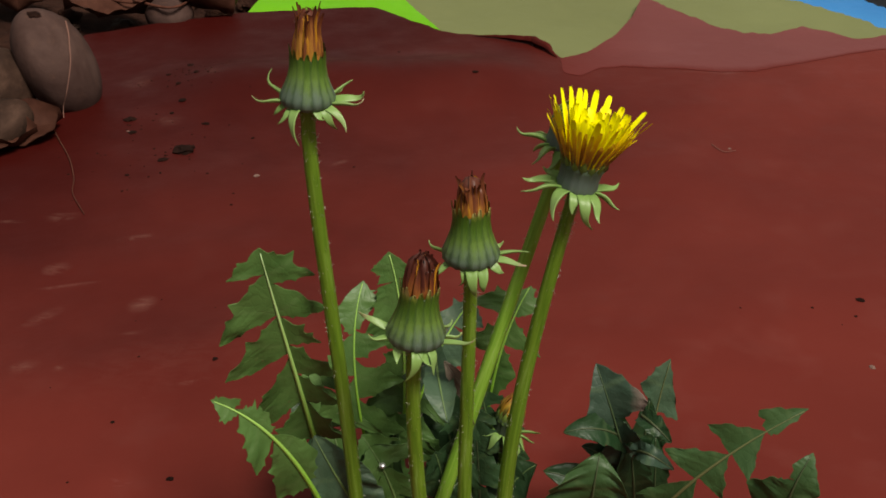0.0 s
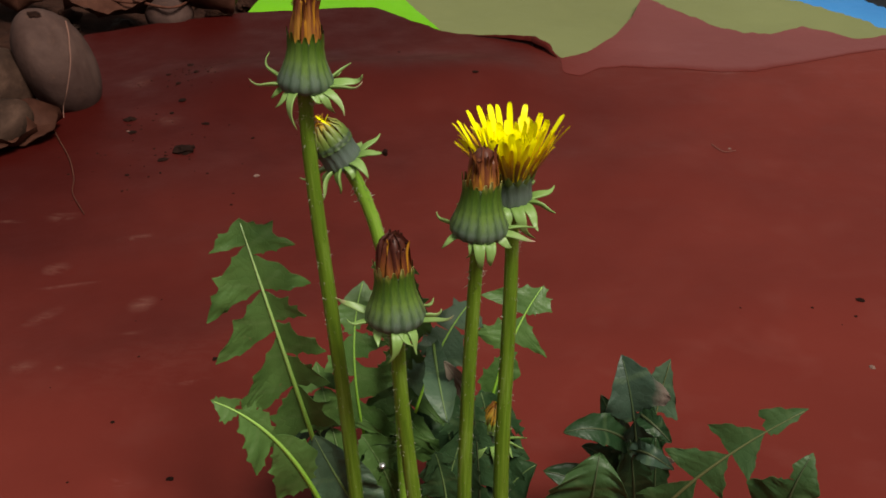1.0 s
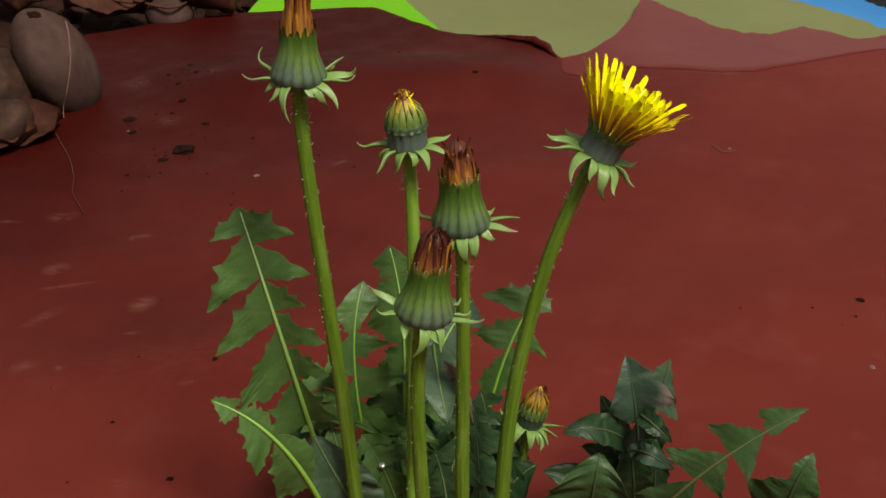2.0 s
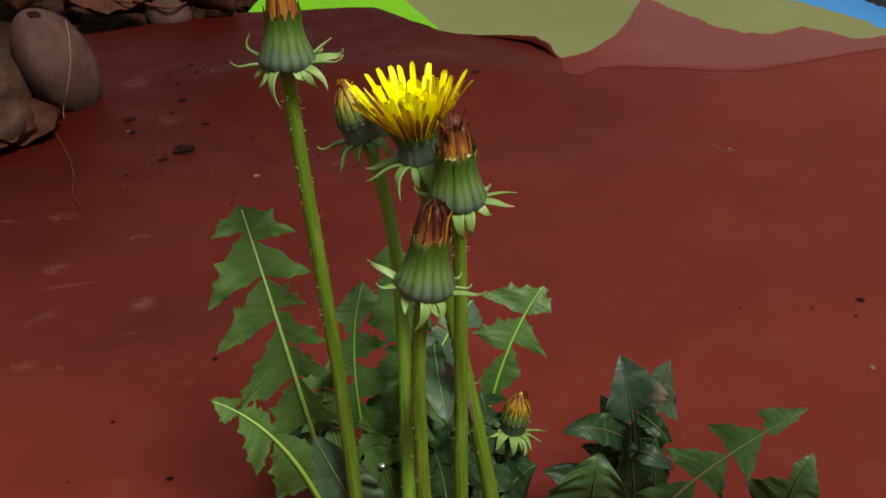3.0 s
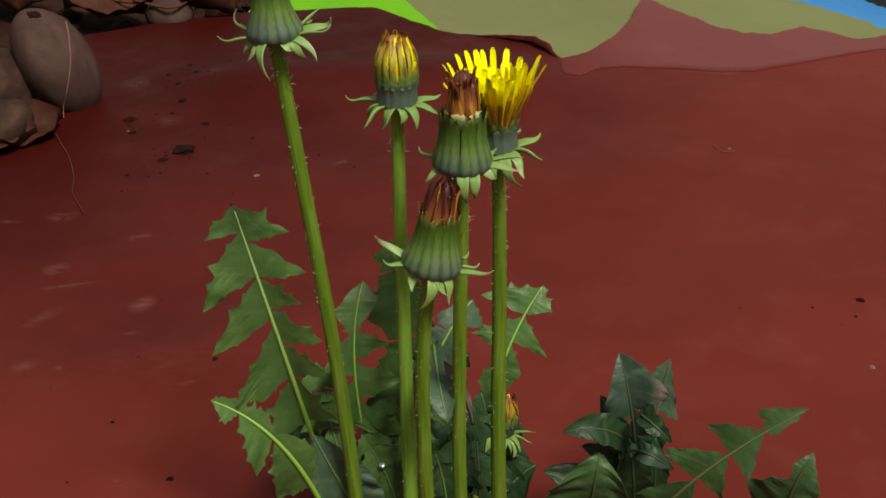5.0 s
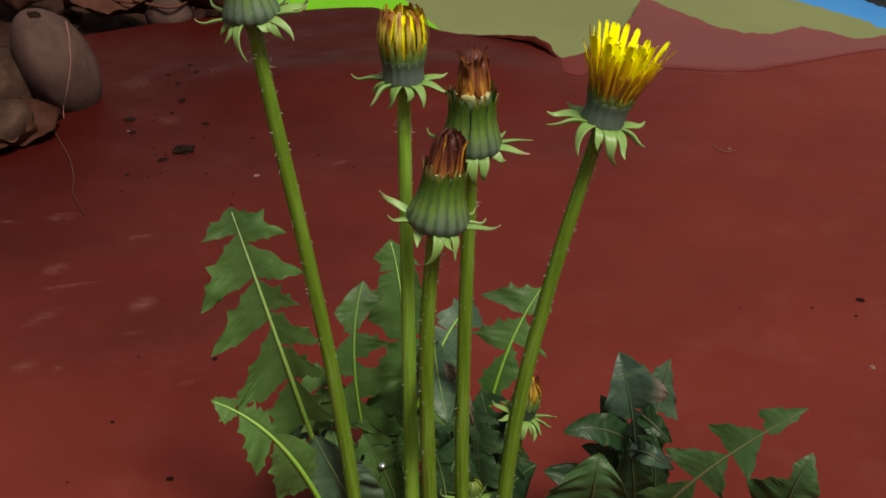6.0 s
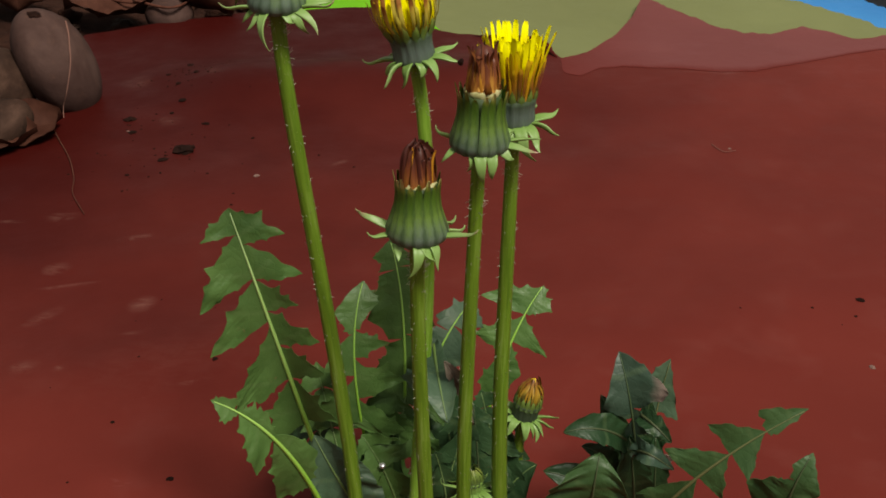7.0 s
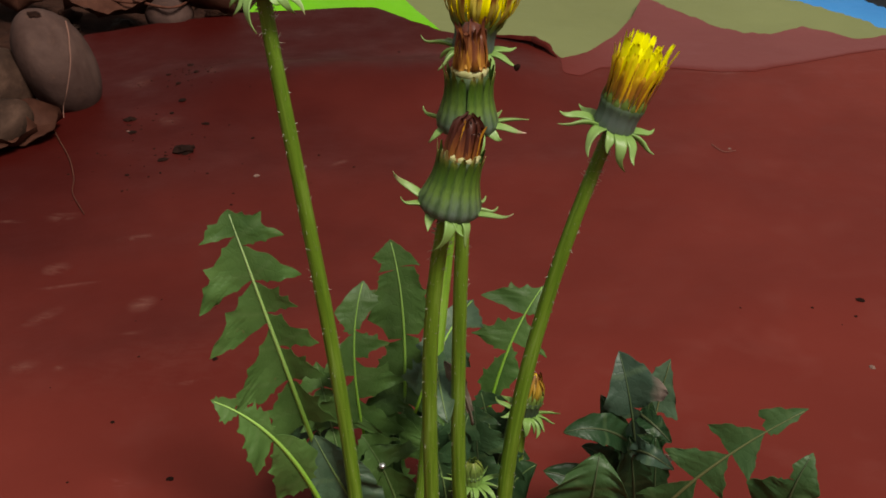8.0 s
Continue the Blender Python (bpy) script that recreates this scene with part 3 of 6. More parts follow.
def specks(spots):
    """Fine soil sprinkled round the given spots."""
    rnd = random.Random(77)
    verts, faces = [], []
    for (x, y), wide, count in spots:
        for _ in range(count):
            px, py, r = x + rnd.gauss(0, wide), y + rnd.gauss(0, wide), rnd.uniform(0.0003, 0.0010) * rnd.uniform(0.6, 1.3)
            k, z = len(verts), wave(px, py)
            verts += [(px + r * math.cos(a + rnd.uniform(-0.4, 0.4)) * rnd.uniform(0.7, 1.2), py + r * math.sin(a) * rnd.uniform(0.7, 1.2), z) for a in (0, 1.26, 2.51, 3.77, 5.03)]
            verts.append((px, py, z + r * 0.7))
            faces += [(k + q, k + (q + 1) % 5, k + 5) for q in range(5)]
    return tagged(new("soil_specks", mesh_from("soil_specks", verts, faces, CRUMB, False)), "fine dark soil specks sprinkled on the red sheeting", "soil", "", "stuff")


specks([((-0.1667, 0.4636), 0.016, 46), ((-0.1827, 0.3869), 0.012, 22), ((-0.1479, 0.3453), 0.012, 20), ((-0.1697, 0.3149), 0.02, 14), ((-0.1137, 0.3298), 0.05, 22), ((-0.1121, 0.1328), 0.03, 10), ((0.1777, 0.1731), 0.02, 6)])
def strand(name, points, radius, material, label, category, lift=0.001):
    """A thin root or fibre bent through the given points, lying on what is below."""
    pts = [Vector(p) for p in points]
    path = []
    n = len(pts) - 1
    for i in range(n):
        a, b, c, d = pts[max(i - 1, 0)], pts[i], pts[i + 1], pts[min(i + 2, n)]
        for k in range(8):
            t = k / 8
            path.append(0.5 * ((2 * b) + (c - a) * t + (2 * a - 5 * b + 4 * c - d) * t * t + (3 * b - a - 3 * c + d) * t ** 3))
    path.append(pts[-1])
    v, f = tube_data(path, [radius * (1.15 - 0.6 * i / len(path)) for i in range(len(path))], 6)
    return tagged(new(name, mesh_from(name, v, f, material)), label, category)


def tube_data(points, radii, sides=8):
    rings = []
    for i, p in enumerate(points):
        d = (points[min(i + 1, len(points) - 1)] - points[max(i - 1, 0)]).normalized()
        x = d.cross(Vector((0.13, 1, 0.21))).normalized()
        y = d.cross(x)
        rings.append([p + (x * math.cos(2 * math.pi * k / sides) + y * math.sin(2 * math.pi * k / sides)) * radii[i] for k in range(sides)])
    return loops(rings)


def lay(points, lift=0.0008):
    return [(x, y, wave(x, y) + lift) for x, y in points]


strand("root_fibre", lay([(-0.2329, 0.3886), (-0.2231, 0.3680), (-0.2082, 0.3374), (-0.1987, 0.3113), (-0.1946, 0.2936), (-0.1828, 0.2710)]), 0.0004, ROOT, "thin reddish root fibre lying on the sheeting", "root")
strand("root_fibre", lay([(0.1539, 0.3597), (0.1589, 0.3492), (0.1665, 0.3516)]), 0.00020, ROOT_PALE, "short pale root fibre lying on the sheeting", "root", 0.0002)
strand("root_fibre", lay([(-0.2330, 0.6128), (-0.2035, 0.5932), (-0.1918, 0.6100), (-0.1903, 0.6422)], 0.012), 0.0012, ROOT, "dry brown root arching over the soil", "root")
strand("root_fibre", lay([(-0.2590, 0.6244), (-0.2330, 0.6128), (-0.2140, 0.6244), (-0.2040, 0.6637)], 0.010), 0.0010, ROOT, "dry brown root arching over the soil", "root")


def dry_leaf(at, size, turn, seed, label):
    """A shrivelled fallen leaf, cupped and torn."""
    rows = []
    for i in range(17):
        f = i / 16
        w = math.sin(math.pi * min(1, f * 1.02)) ** 0.7 * 0.45 * size
        ring = []
        for j in range(9):
            u = (j / 8 - 0.5) * 2
            z = 0.18 * size * u * u + 0.12 * size * noise.noise(Vector((f * 3, u * 1.5, seed))) + 0.04 * size * noise.noise(Vector((f * 9, u * 5, seed)))
            ring.append(Vector((u * w * (1 + 0.2 * noise.noise(Vector((f * 6, seed, 0)))), (f - 0.5) * size, z)))
        rows.append(ring)
    v, f = loops(rows, closed=False)
    m = len(v)
    v2 = v + [p - Vector((0, 0, 0.0005)) for p in v]
    ob = new("dry_leaf", mesh_from("dry_leaf", v2, f + [tuple(k + m for k in reversed(q)) for q in f], DRY_LEAF))
    ob.matrix_basis = pose(*at, *turn)
    return tagged(ob, label, "dead leaf", "dead leaves on the soil")


dry_leaf((*(-0.2423, 0.3731), 0.004), 0.045, (10, 10, -50), 2.0, "shrivelled brown dead leaf against the stones")
dry_leaf((*(-0.2578, 0.3597), 0.004), 0.050, (0, 10, -70), 5.0, "shrivelled brown dead leaf on the soil")
dry_leaf((*(-0.1836, 0.6244), 0.004), 0.060, (0, 15, 60), 8.0, "shrivelled brown dead leaf behind the red sheeting")
dry_leaf((*(-0.2509, 0.6157), 0.006), 0.070, (0, -10, 100), 11.0, "shrivelled brown dead leaf behind the red sheeting")
dry_leaf((*(-0.3266, 0.6244), 0.008), 0.060, (0, 10, 20), 14.0, "shrivelled brown dead leaf on the soil")
strand("root_fibre", [(-0.2300, 0.4350, 0.0514), (-0.2261, 0.4247, 0.0471), (-0.2246, 0.4187, 0.0419), (-0.2233, 0.4119, 0.0335), (-0.2243, 0.4069, 0.0245), (-0.2264, 0.4052, 0.0161), (-0.2299, 0.4064, 0.0071), (-0.2290, 0.4010, 0.0012)],
       0.0005, ROOT_PALE, "thin pale root fibre draped over the grey stone", "root")
# the stone's dark pit, added on its surface as a flat dark lump
mud = crumb((-0.2444, 0.4246), 0.0042, 6.6, CRUMB, "dark lump standing for a pit in the grey stone", "mud spot", 0.18)
mud.matrix_basis = pose(-0.2444, 0.4246, 0.0588, 16, 16, 20)


# ---------------------------------------------------------------- leaves
def bez(a, b, c, s):
    return a * (1 - s) ** 2 + b * 2 * s * (1 - s) + c * s * s


def along_rib(o, b, c, xax, facing, s):
    """Place, heading, side and upper normal of a leaf's midrib at s (0 foot, 1 tip)."""
    p = bez(o, b, c, min(max(s, 0.0), 1.0))
    d = (bez(o, b, c, min(1, s + 0.02)) - bez(o, b, c, max(0, s - 0.02))).normalized()
    side = d.cross(facing).normalized()
    side = side if side.dot(xax) > 0 else -side
    nrm = side.cross(d)
    return p, d, side, nrm if nrm.dot(facing) > 0 else -nrm


def lobed_blade(o, b, c, xax, facing, back, width, lobes, seed, sweep, fold, stalk, curl, crown, shape, sinus, thorns, hollow):
    """Deeply cut blade: pairs of back-swept lobes with thorny teeth, joined by a narrow web along the midrib."""
    rnd = random.Random(seed * 7 + 1)
    length = c.length
    verts, faces, edges = [], [], []
    nu, nv = 8, 61
    for k in (-1, 1):
        cuts = [stalk + (crown - stalk) * (i / (lobes - 1)) ** 0.92 + (rnd.uniform(-0.045, 0.045) if 0 < i < lobes - 1 else 0) for i in range(lobes)] + [1.0]
        own = shape[0 if k < 0 else 1] if shape else []
        if own:
            cuts = [p[0] for p in own] + [1.0]
        last = len(cuts) - 2
        web = [0.0006] + [sinus * width * rnd.uniform(0.7, 1.3) for _ in range(last)] + [0.0]
        for i in range(last + 1):
            zb, zd = cuts[i], cuts[i + 1]
            g = i / max(lobes - 1, 1)
            reach = width * (0.5 + 0.62 * math.sin(min(1.0, 0.15 + g * 0.85) * 2.5)) * rnd.uniform(0.7, 1.2)
            if i == last:
                reach = width * rnd.uniform(0.62, 0.8)
            tip = (reach, zb + (zd - zb) * rnd.uniform(0.0, 0.3) - sweep * reach / length * rnd.uniform(0.3, 1.1))
            if own:
                reach = own[i][1] * MM
                tip = (reach, own[i][2])
            tilt, droop = rnd.uniform(-0.42, 0.42), rnd.uniform(-0.5, 0.2)
            lo0, hi0 = (web[i], zb), (web[i + 1], zd - (zd - zb) * (rnd.uniform(0.04, 0.12) if i < last else 0))
            if own and len(own[i]) > 3:
                hi0 = (web[i + 1], own[i][3])
            full = rnd.uniform(0.0, 0.10)
            lc = (reach * rnd.uniform(0.42, 0.56), (lo0[1] + tip[1]) / 2 + (hi0[1] - lo0[1]) * (0.05 - full))
            hc = (reach * (0.22 + 0.6 * hollow + rnd.uniform(-0.08, 0.08)), tip[1] + (hi0[1] - tip[1]) * (hollow + rnd.uniform(-0.10, 0.06)))
            if i == last:
                hc = (reach * 0.60, zd - (zd - tip[1]) * 0.50)
            turn_at = rnd.uniform(0.42, 0.50)
            teeth = {}
            bend = int(turn_at * nv)
            spots = [(v, 0.6) for v in range(7, bend - 7, 9) if rnd.random() < 0.4]
            spots += [(bend + int((nv - bend) * q) + rnd.randrange(-1, 2), big) for q, big in ((0.30, 0.8), (0.55, 1.5), (0.80, 0.8)) if rnd.random() < (0.62 if i < last else 0.45)]
            for v, big in spots:
                size = big * rnd.uniform(0.6, 1.15)
                teeth[v - 2], teeth[v - 1], teeth[v], teeth[v + 1] = size * 0.3, size * 0.66, size, size * 0.2
            start = len(verts)
            for v in range(nv):
                f = v / (nv - 1)
                if f < turn_at:
                    q, p0, p1, p2, out = f / turn_at, lo0, lc, tip, -1
                else:
                    q, p0, p1, p2, out = (f - turn_at) / (1 - turn_at), tip, hc, hi0, 1
                ex = (1 - q) ** 2 * p0[0] + 2 * q * (1 - q) * p1[0] + q * q * p2[0]
                ez = (1 - q) ** 2 * p0[1] + 2 * q * (1 - q) * p1[1] + q * q * p2[1]
                bite = 4 * q * (1 - q)
                ez += noise.noise(Vector((f * 7.0, seed + i, k))) * 0.0016 / length * bite
                dx = 2 * (1 - q) * (p1[0] - p0[0]) + 2 * q * (p2[0] - p1[0])
                dz = (2 * (1 - q) * (p1[1] - p0[1]) + 2 * q * (p2[1] - p1[1])) * length
                run = math.hypot(dx, dz) + 1e-9
                spike = teeth.get(v, 0.0) * 0.0016 * thorns
                ex = max(0.0, ex + noise.noise(Vector((f * 7.0, seed + i, k + 5))) * 0.0007 * bite)
                zr = zb + (max(zd, hi0[1]) - zb) * f
                for u in range(nu):
                    w = u / (nu - 1)
                    x, s = ex * w + dz / run * spike * w ** 6, zr + (ez - zr) * w - dx / run * spike / length * w ** 6
                    x = max(0.0, x)
                    p, d, side, nrm = along_rib(o, b, c, xax, facing, s)
                    if s > 1.0:
                        p = p + d * (s - 1.0) * length
                    past = max(0.0, x - sinus * width)
                    h = x / width
                    lift = fold * x + tilt * past + droop * (past / width) ** 2 * width * 0.6 + curl * h * h * width * math.sin(s * 9 + seed + k)
                    lift += noise.noise(Vector((s * 11 + seed, k * h * 2.2, 0))) * width * 0.16 * h + noise.noise(Vector((s * 34 + seed, k * h * 7, 3))) * width * 0.05 * h
                    verts.append(back @ (p + side * x * k + nrm * lift))
            for v in range(nv - 1):
                for u in range(nu - 1):
                    a0 = start + v * nu + u
                    quad = (a0, a0 + nu, a0 + nu + 1, a0 + 1)
                    faces.append(quad if k < 0 else quad[::-1])
                hi = start + v * nu + nu - 1
                edges.append((hi, hi + nu))
    return verts, faces, edges


def entire_blade(o, b, c, xax, facing, back, width, lobes, seed, sweep, fold, stalk, curl, depth, end, rows_n):
    """Blade with a shallowly toothed margin."""
    rnd = random.Random(seed)
    n, cols = rows_n, 11
    off = [rnd.uniform(-0.10, 0.10) for _ in range(2)]
    size = [[rnd.uniform(0.75, 1.12) for _ in range(lobes + 2)] for _ in range(2)]
    rows = []
    for i in range(n):
        s = i / (n - 1)
        p, d, side, nrm = along_rib(o, b, c, xax, facing, s)
        ring = []
        for j in range(cols):
            u = (j / (cols - 1) - 0.5) * 2
            k = 0 if u < 0 else 1
            g = (s - stalk) / (1 - stalk)
            if g <= 0:
                w = 0.03 + 0.02 * s
            else:
                env = min(1.0, 0.45 + 0.9 * g) * (1.0 if g < end else max(0.0, (1 - (g - end) / (1 - end))) ** 0.55)
                ph = (g + off[k] * (1 - g)) * lobes
                fr = ph - math.floor(ph)
                saw = (1 - fr) ** 0.75 if fr > 0.16 else fr / 0.16 * 0.9
                q = size[k][min(max(int(ph), 0), lobes + 1)]
                w = env * ((1 - depth) + depth * saw * q) + 0.02
                if g < 0.9:
                    w += 0.07 * abs(math.sin(ph * 7.0 + seed + k)) ** 5 * env + 0.05 * noise.noise(Vector((ph * 5, seed, k)))
            reach = w * width * abs(u)
            pull = sweep * reach * (0.3 + 0.7 * abs(u))
            at = p - d * pull * (1.0 if g > 0 else 0.0) + side * (reach if u > 0 else -reach)
            lift = fold * reach + curl * (reach / width) ** 2 * width * math.sin(s * 7 + seed + k * 2)
            lift += noise.noise(Vector((s * 9 + seed, u * 1.5, 0))) * width * 0.16 * abs(u)
            lift += noise.noise(Vector((s * 26 + seed, u * 4, 3))) * width * 0.035 * abs(u)
            ring.append(back @ (at + nrm * lift))
        rows.append(ring)
    v, f = loops(rows, closed=False)
    edge = [i * cols for i in range(n)] + [(n - 1) * cols + j for j in range(1, cols)] + [i * cols + cols - 1 for i in range(n - 2, -1, -1)]
    return v, f, list(zip(edge, edge[1:]))


def leaf(plant, base, mid, tip, width, lobes, seed, facing, material, rib=RIB, sweep=0.5, fold=0.25, stalk=0.12, curl=0.0, depth=0.86, rows_t=None, end=0.8, rows_n=84, crown=0.87, shape=None, sinus=0.17, thorns=1.0, hollow=0.62, rib_size=0.00085):
    """A jagged dandelion leaf: lobes point back towards the foot. facing: where its upper side looks."""
    a = Vector(base)
    b, c = Vector(mid) - a, Vector(tip) - a
    o = Vector((0, 0, 0))
    length = c.length
    # own axes: z along the leaf, x across it
    zax = c.normalized()
    yax = -Vector(facing)
    yax = (yax - zax * yax.dot(zax)).normalized()
    xax = yax.cross(zax)
    frame_m = Matrix((xax, yax, zax)).transposed()
    back = frame_m.inverted()
    if depth < 0.5:
        top_v, top_f, edge = entire_blade(o, b, c, xax, Vector(facing), back, width, lobes, seed, sweep, fold, stalk, curl, depth, end, rows_n)
    else:
        top_v, top_f, edge = lobed_blade(o, b, c, xax, Vector(facing), back, width, lobes, seed, sweep, fold, stalk, curl, crown, shape, sinus, thorns, hollow)
    t = Vector((0, 0.00035, 0))
    low_v = [v + t for v in top_v]
    m = len(top_v)
    faces = top_f + [tuple(k + m for k in reversed(f)) for f in top_f]
    for p, q in edge:
        faces.append((p, q, q + m, p + m))
    me = mesh_from("leaf", top_v + low_v, faces, material)
    me.set_sharp_from_angle(angle=radians(60))
    ob = part("leaf", me, plant)
    inv = plant.location
    m0 = Matrix.Translation(a - inv) @ frame_m.to_4x4()
    ob.matrix_basis = m0
    root = Vector((plant.location.x + (a.x - plant.location.x) * 0.3, plant.location.y + (a.y - plant.location.y) * 0.3, -0.006)) - a
    knee = -(b.normalized()) * root.length * 0.5
    below = [back @ bez(root, knee, o, k / 8) for k in range(8)] if a.z < 0.045 else []
    pts = below + [back @ bez(o, b, c, k / 20 * 0.98) + Vector((0, -0.0002, 0)) for k in range(21)]
    thick = rib_size if rib in (RIB, RIB_TAN) else rib_size * 0.6
    part("midrib", mesh_from("midrib", *tube_data(pts, [thick] * len(below) + [max(0.00016, thick * (1 - k / 20) ** 0.6) for k in range(21)]), rib), ob)
    ob["rest"] = [v for r in m0 for v in r]
    return ob


rosette = thing("dandelion_rosette", (0.0, 0.02, 0.0), "jagged green dandelion leaves round the flower stalks", "plant")
leaf_left = leaf(rosette, (-0.0364, 0.0200, 0.0322), (-0.0469, 0.0110, 0.0958), (-0.0565, 0.0200, 0.1289), 0.0165, 5, 3, (0.1, -0.95, 0.25), LEAF, sinus=0.09, fold=0.12,
                 shape=([(0.20, 12.7, 0.205, 0.345), (0.36, 18.5, 0.33, 0.52), (0.565, 19.6, 0.51, 0.71), (0.722, 17.6, 0.665, 0.888), (0.895, 10.6, 0.908, 1.0)],
                        [(0.21, 9.4, 0.21, 0.345), (0.36, 10.5, 0.36, 0.465), (0.478, 11.9, 0.455, 0.59), (0.60, 9.6, 0.595, 0.706), (0.718, 13.0, 0.665, 0.845), (0.852, 12.4, 0.838, 1.0)]))
leaf(rosette, (-0.0354, 0.0000, 0.0365), (-0.0439, -0.0125, 0.0777), (-0.0625, -0.0150, 0.0873), 0.0120, 4, 11, (0.0, -0.75, 0.65), LEAF, sinus=0.09, hollow=0.7,
                shape=([(0.165, 10.4, 0.17, 0.5), (0.525, 10.2, 0.478, 0.785), (0.805, 4.6, 0.855, 1.0)], [(0.20, 7.0, 0.302, 0.532), (0.565, 4.6, 0.65, 0.79), (0.84, 3.4, 0.84, 1.0)]))
leaf(rosette, (-0.0235, 0.0300, 0.0322), (-0.0309, 0.0265, 0.0766), (-0.0248, 0.0450, 0.0904), 0.0150, 5, 7, (0.1, -0.9, 0.35), LEAF, sinus=0.12, fold=0.12, rib_size=0.0005,
                shape=([(0.19, 14.6, 0.25, 0.38), (0.425, 9.6, 0.48, 0.64), (0.65, 6.8, 0.76, 1.0)], [(0.095, 13.2, 0.08, 0.275), (0.305, 18.4, 0.33, 0.475), (0.52, 11.4, 0.59, 0.658), (0.682, 6.4, 0.88, 1.0)]))
leaf_tall = leaf(rosette, (-0.0132, 0.0400, 0.0300), (-0.0102, 0.0465, 0.0807), (-0.0167, 0.0550, 0.0996), 0.0118, 3, 21, (0.0, -0.95, 0.2), LEAF, sinus=0.40, thorns=0.8, fold=0.10, rib_size=0.0006,
                 shape=([(0.24, 9.6, 0.30, 0.42), (0.44, 11.2, 0.56, 0.78), (0.80, 7.0, 0.90, 1.0)], [(0.24, 8.6, 0.28, 0.44), (0.46, 10.0, 0.50, 0.80), (0.815, 7.4, 0.80, 1.0)]))
leaf(rosette, (-0.0087, 0.0300, 0.0511), (-0.0008, 0.0320, 0.0793), (0.0097, 0.0500, 0.0807), 0.0125, 3, 31, (-0.2, -0.9, 0.4), LEAF_GREY, RIB, sinus=0.3, rib_size=0.0005,
                 shape=([(0.10, 8.0, 0.18, 0.35), (0.36, 7.3, 0.41, 0.6), (0.62, 6.4, 0.668, 1.0)], [(0.10, 9.0, 0.16, 0.34), (0.36, 11.4, 0.445, 0.65), (0.68, 8.7, 0.755, 1.0)]))
leaf_right = leaf(rosette, (0.0146, 0.0450, 0.0381), (0.0200, 0.0475, 0.0682), (0.0328, 0.0600, 0.0802), 0.0140, 5, 17, (-0.1, -0.9, 0.35), LEAF, sinus=0.10, rib_size=0.0006,
                  shape=([(0.10, 6.0, 0.20, 0.415), (0.45, 13.3, 0.478, 0.685), (0.732, 15.7, 0.708, 0.95)], [(0.10, 6.8, 0.33, 0.482), (0.525, 12.8, 0.51, 0.69), (0.745, 7.4, 0.86, 1.0)]))
leaf(rosette, (-0.0228, 0.0000, 0.0322), (-0.0311, -0.0020, 0.0498), (-0.0377, 0.0040, 0.0613), 0.0125, 2, 41, (-0.2, -0.8, 0.55), LEAF_GREY, depth=0.08, end=0.35, stalk=0.0, rib=RIB_SOFT, fold=0.05)
leaf(rosette, (-0.0160, 0.0321, 0.0020), (-0.0173, 0.0343, 0.0323), (-0.0191, 0.0429, 0.0508), 0.0124, 3, 43, (0.1, -0.7, 0.7), LEAF, rib=RIB_SOFT)
leaf(rosette, (-0.0028, 0.0300, 0.0764), (-0.0019, 0.0040, 0.0835), (0.0013, -0.0040, 0.0720), 0.0046, 2, 47, (0.0, -0.95, 0.3), LEAF_GREY, depth=0.2, stalk=0.0, rib=RIB_SOFT)
leaf(rosette, (-0.0265, 0.0200, 0.0067), (-0.0334, 0.0300, 0.0356), (-0.0482, 0.0400, 0.0506), 0.0135, 5, 53, (0.0, -0.85, 0.5), LEAF_SHADED, rib=RIB_SOFT)
leaf(rosette, (0.0068, 0.0300, -0.0021), (0.0030, 0.0400, 0.0372), (-0.0026, 0.0500, 0.0527), 0.0110, 3, 59, (0.0, -0.8, 0.6), LEAF_SHADED, depth=0.4, rib=RIB_SOFT)
leaf(rosette, (0.0140, 0.0200, 0.0067), (0.0177, 0.0300, 0.0218), (0.0303, 0.0300, 0.0306), 0.0080, 2, 61, (0.0, -0.6, 0.8), LEAF_SHADED, depth=0.3, rib=RIB_SOFT)

leaf(rosette, (0.0088, 0.0120, 0.0599), (0.0068, 0.0040, 0.0777), (0.0003, 0.0060, 0.0860), 0.0024, 2, 113, (0.1, -0.9, 0.4), WITHERED, WITHERED, depth=0.3, stalk=0.2, curl=0.6)
leaf(rosette, (-0.0118, 0.0214, 0.0055), (-0.0150, 0.0214, 0.0311), (-0.0256, 0.0257, 0.0456), 0.0128, 4, 137, (0.0, -0.75, 0.65), LEAF, rib=RIB_SOFT)
leaf(rosette, (0.0011, 0.0214, 0.0006), (0.0029, 0.0192, 0.0261), (-0.0025, 0.0214, 0.0422), 0.0086, 3, 139, (0.0, -0.75, 0.65), LEAF_SHADED, rib=RIB_SOFT)
leaf(rosette, (0.0220, 0.0300, -0.0021), (0.0178, 0.0360, 0.0310), (0.0120, 0.0400, 0.0528), 0.0100, 3, 149, (0.1, -0.8, 0.6), LEAF_SHADED, rib=RIB_SOFT)
leaf(rosette, (-0.0158, 0.0300, 0.0076), (-0.0154, 0.0360, 0.0401), (-0.0090, 0.0500, 0.0637), 0.0130, 4, 151, (0.0, -0.9, 0.4), LEAF, rib=RIB_SOFT)
leaf(rosette, (-0.0263, 0.0200, 0.0138), (-0.0332, 0.0260, 0.0342), (-0.0403, 0.0400, 0.0637), 0.0125, 4, 157, (0.1, -0.9, 0.4), LEAF, rib=RIB_SOFT)
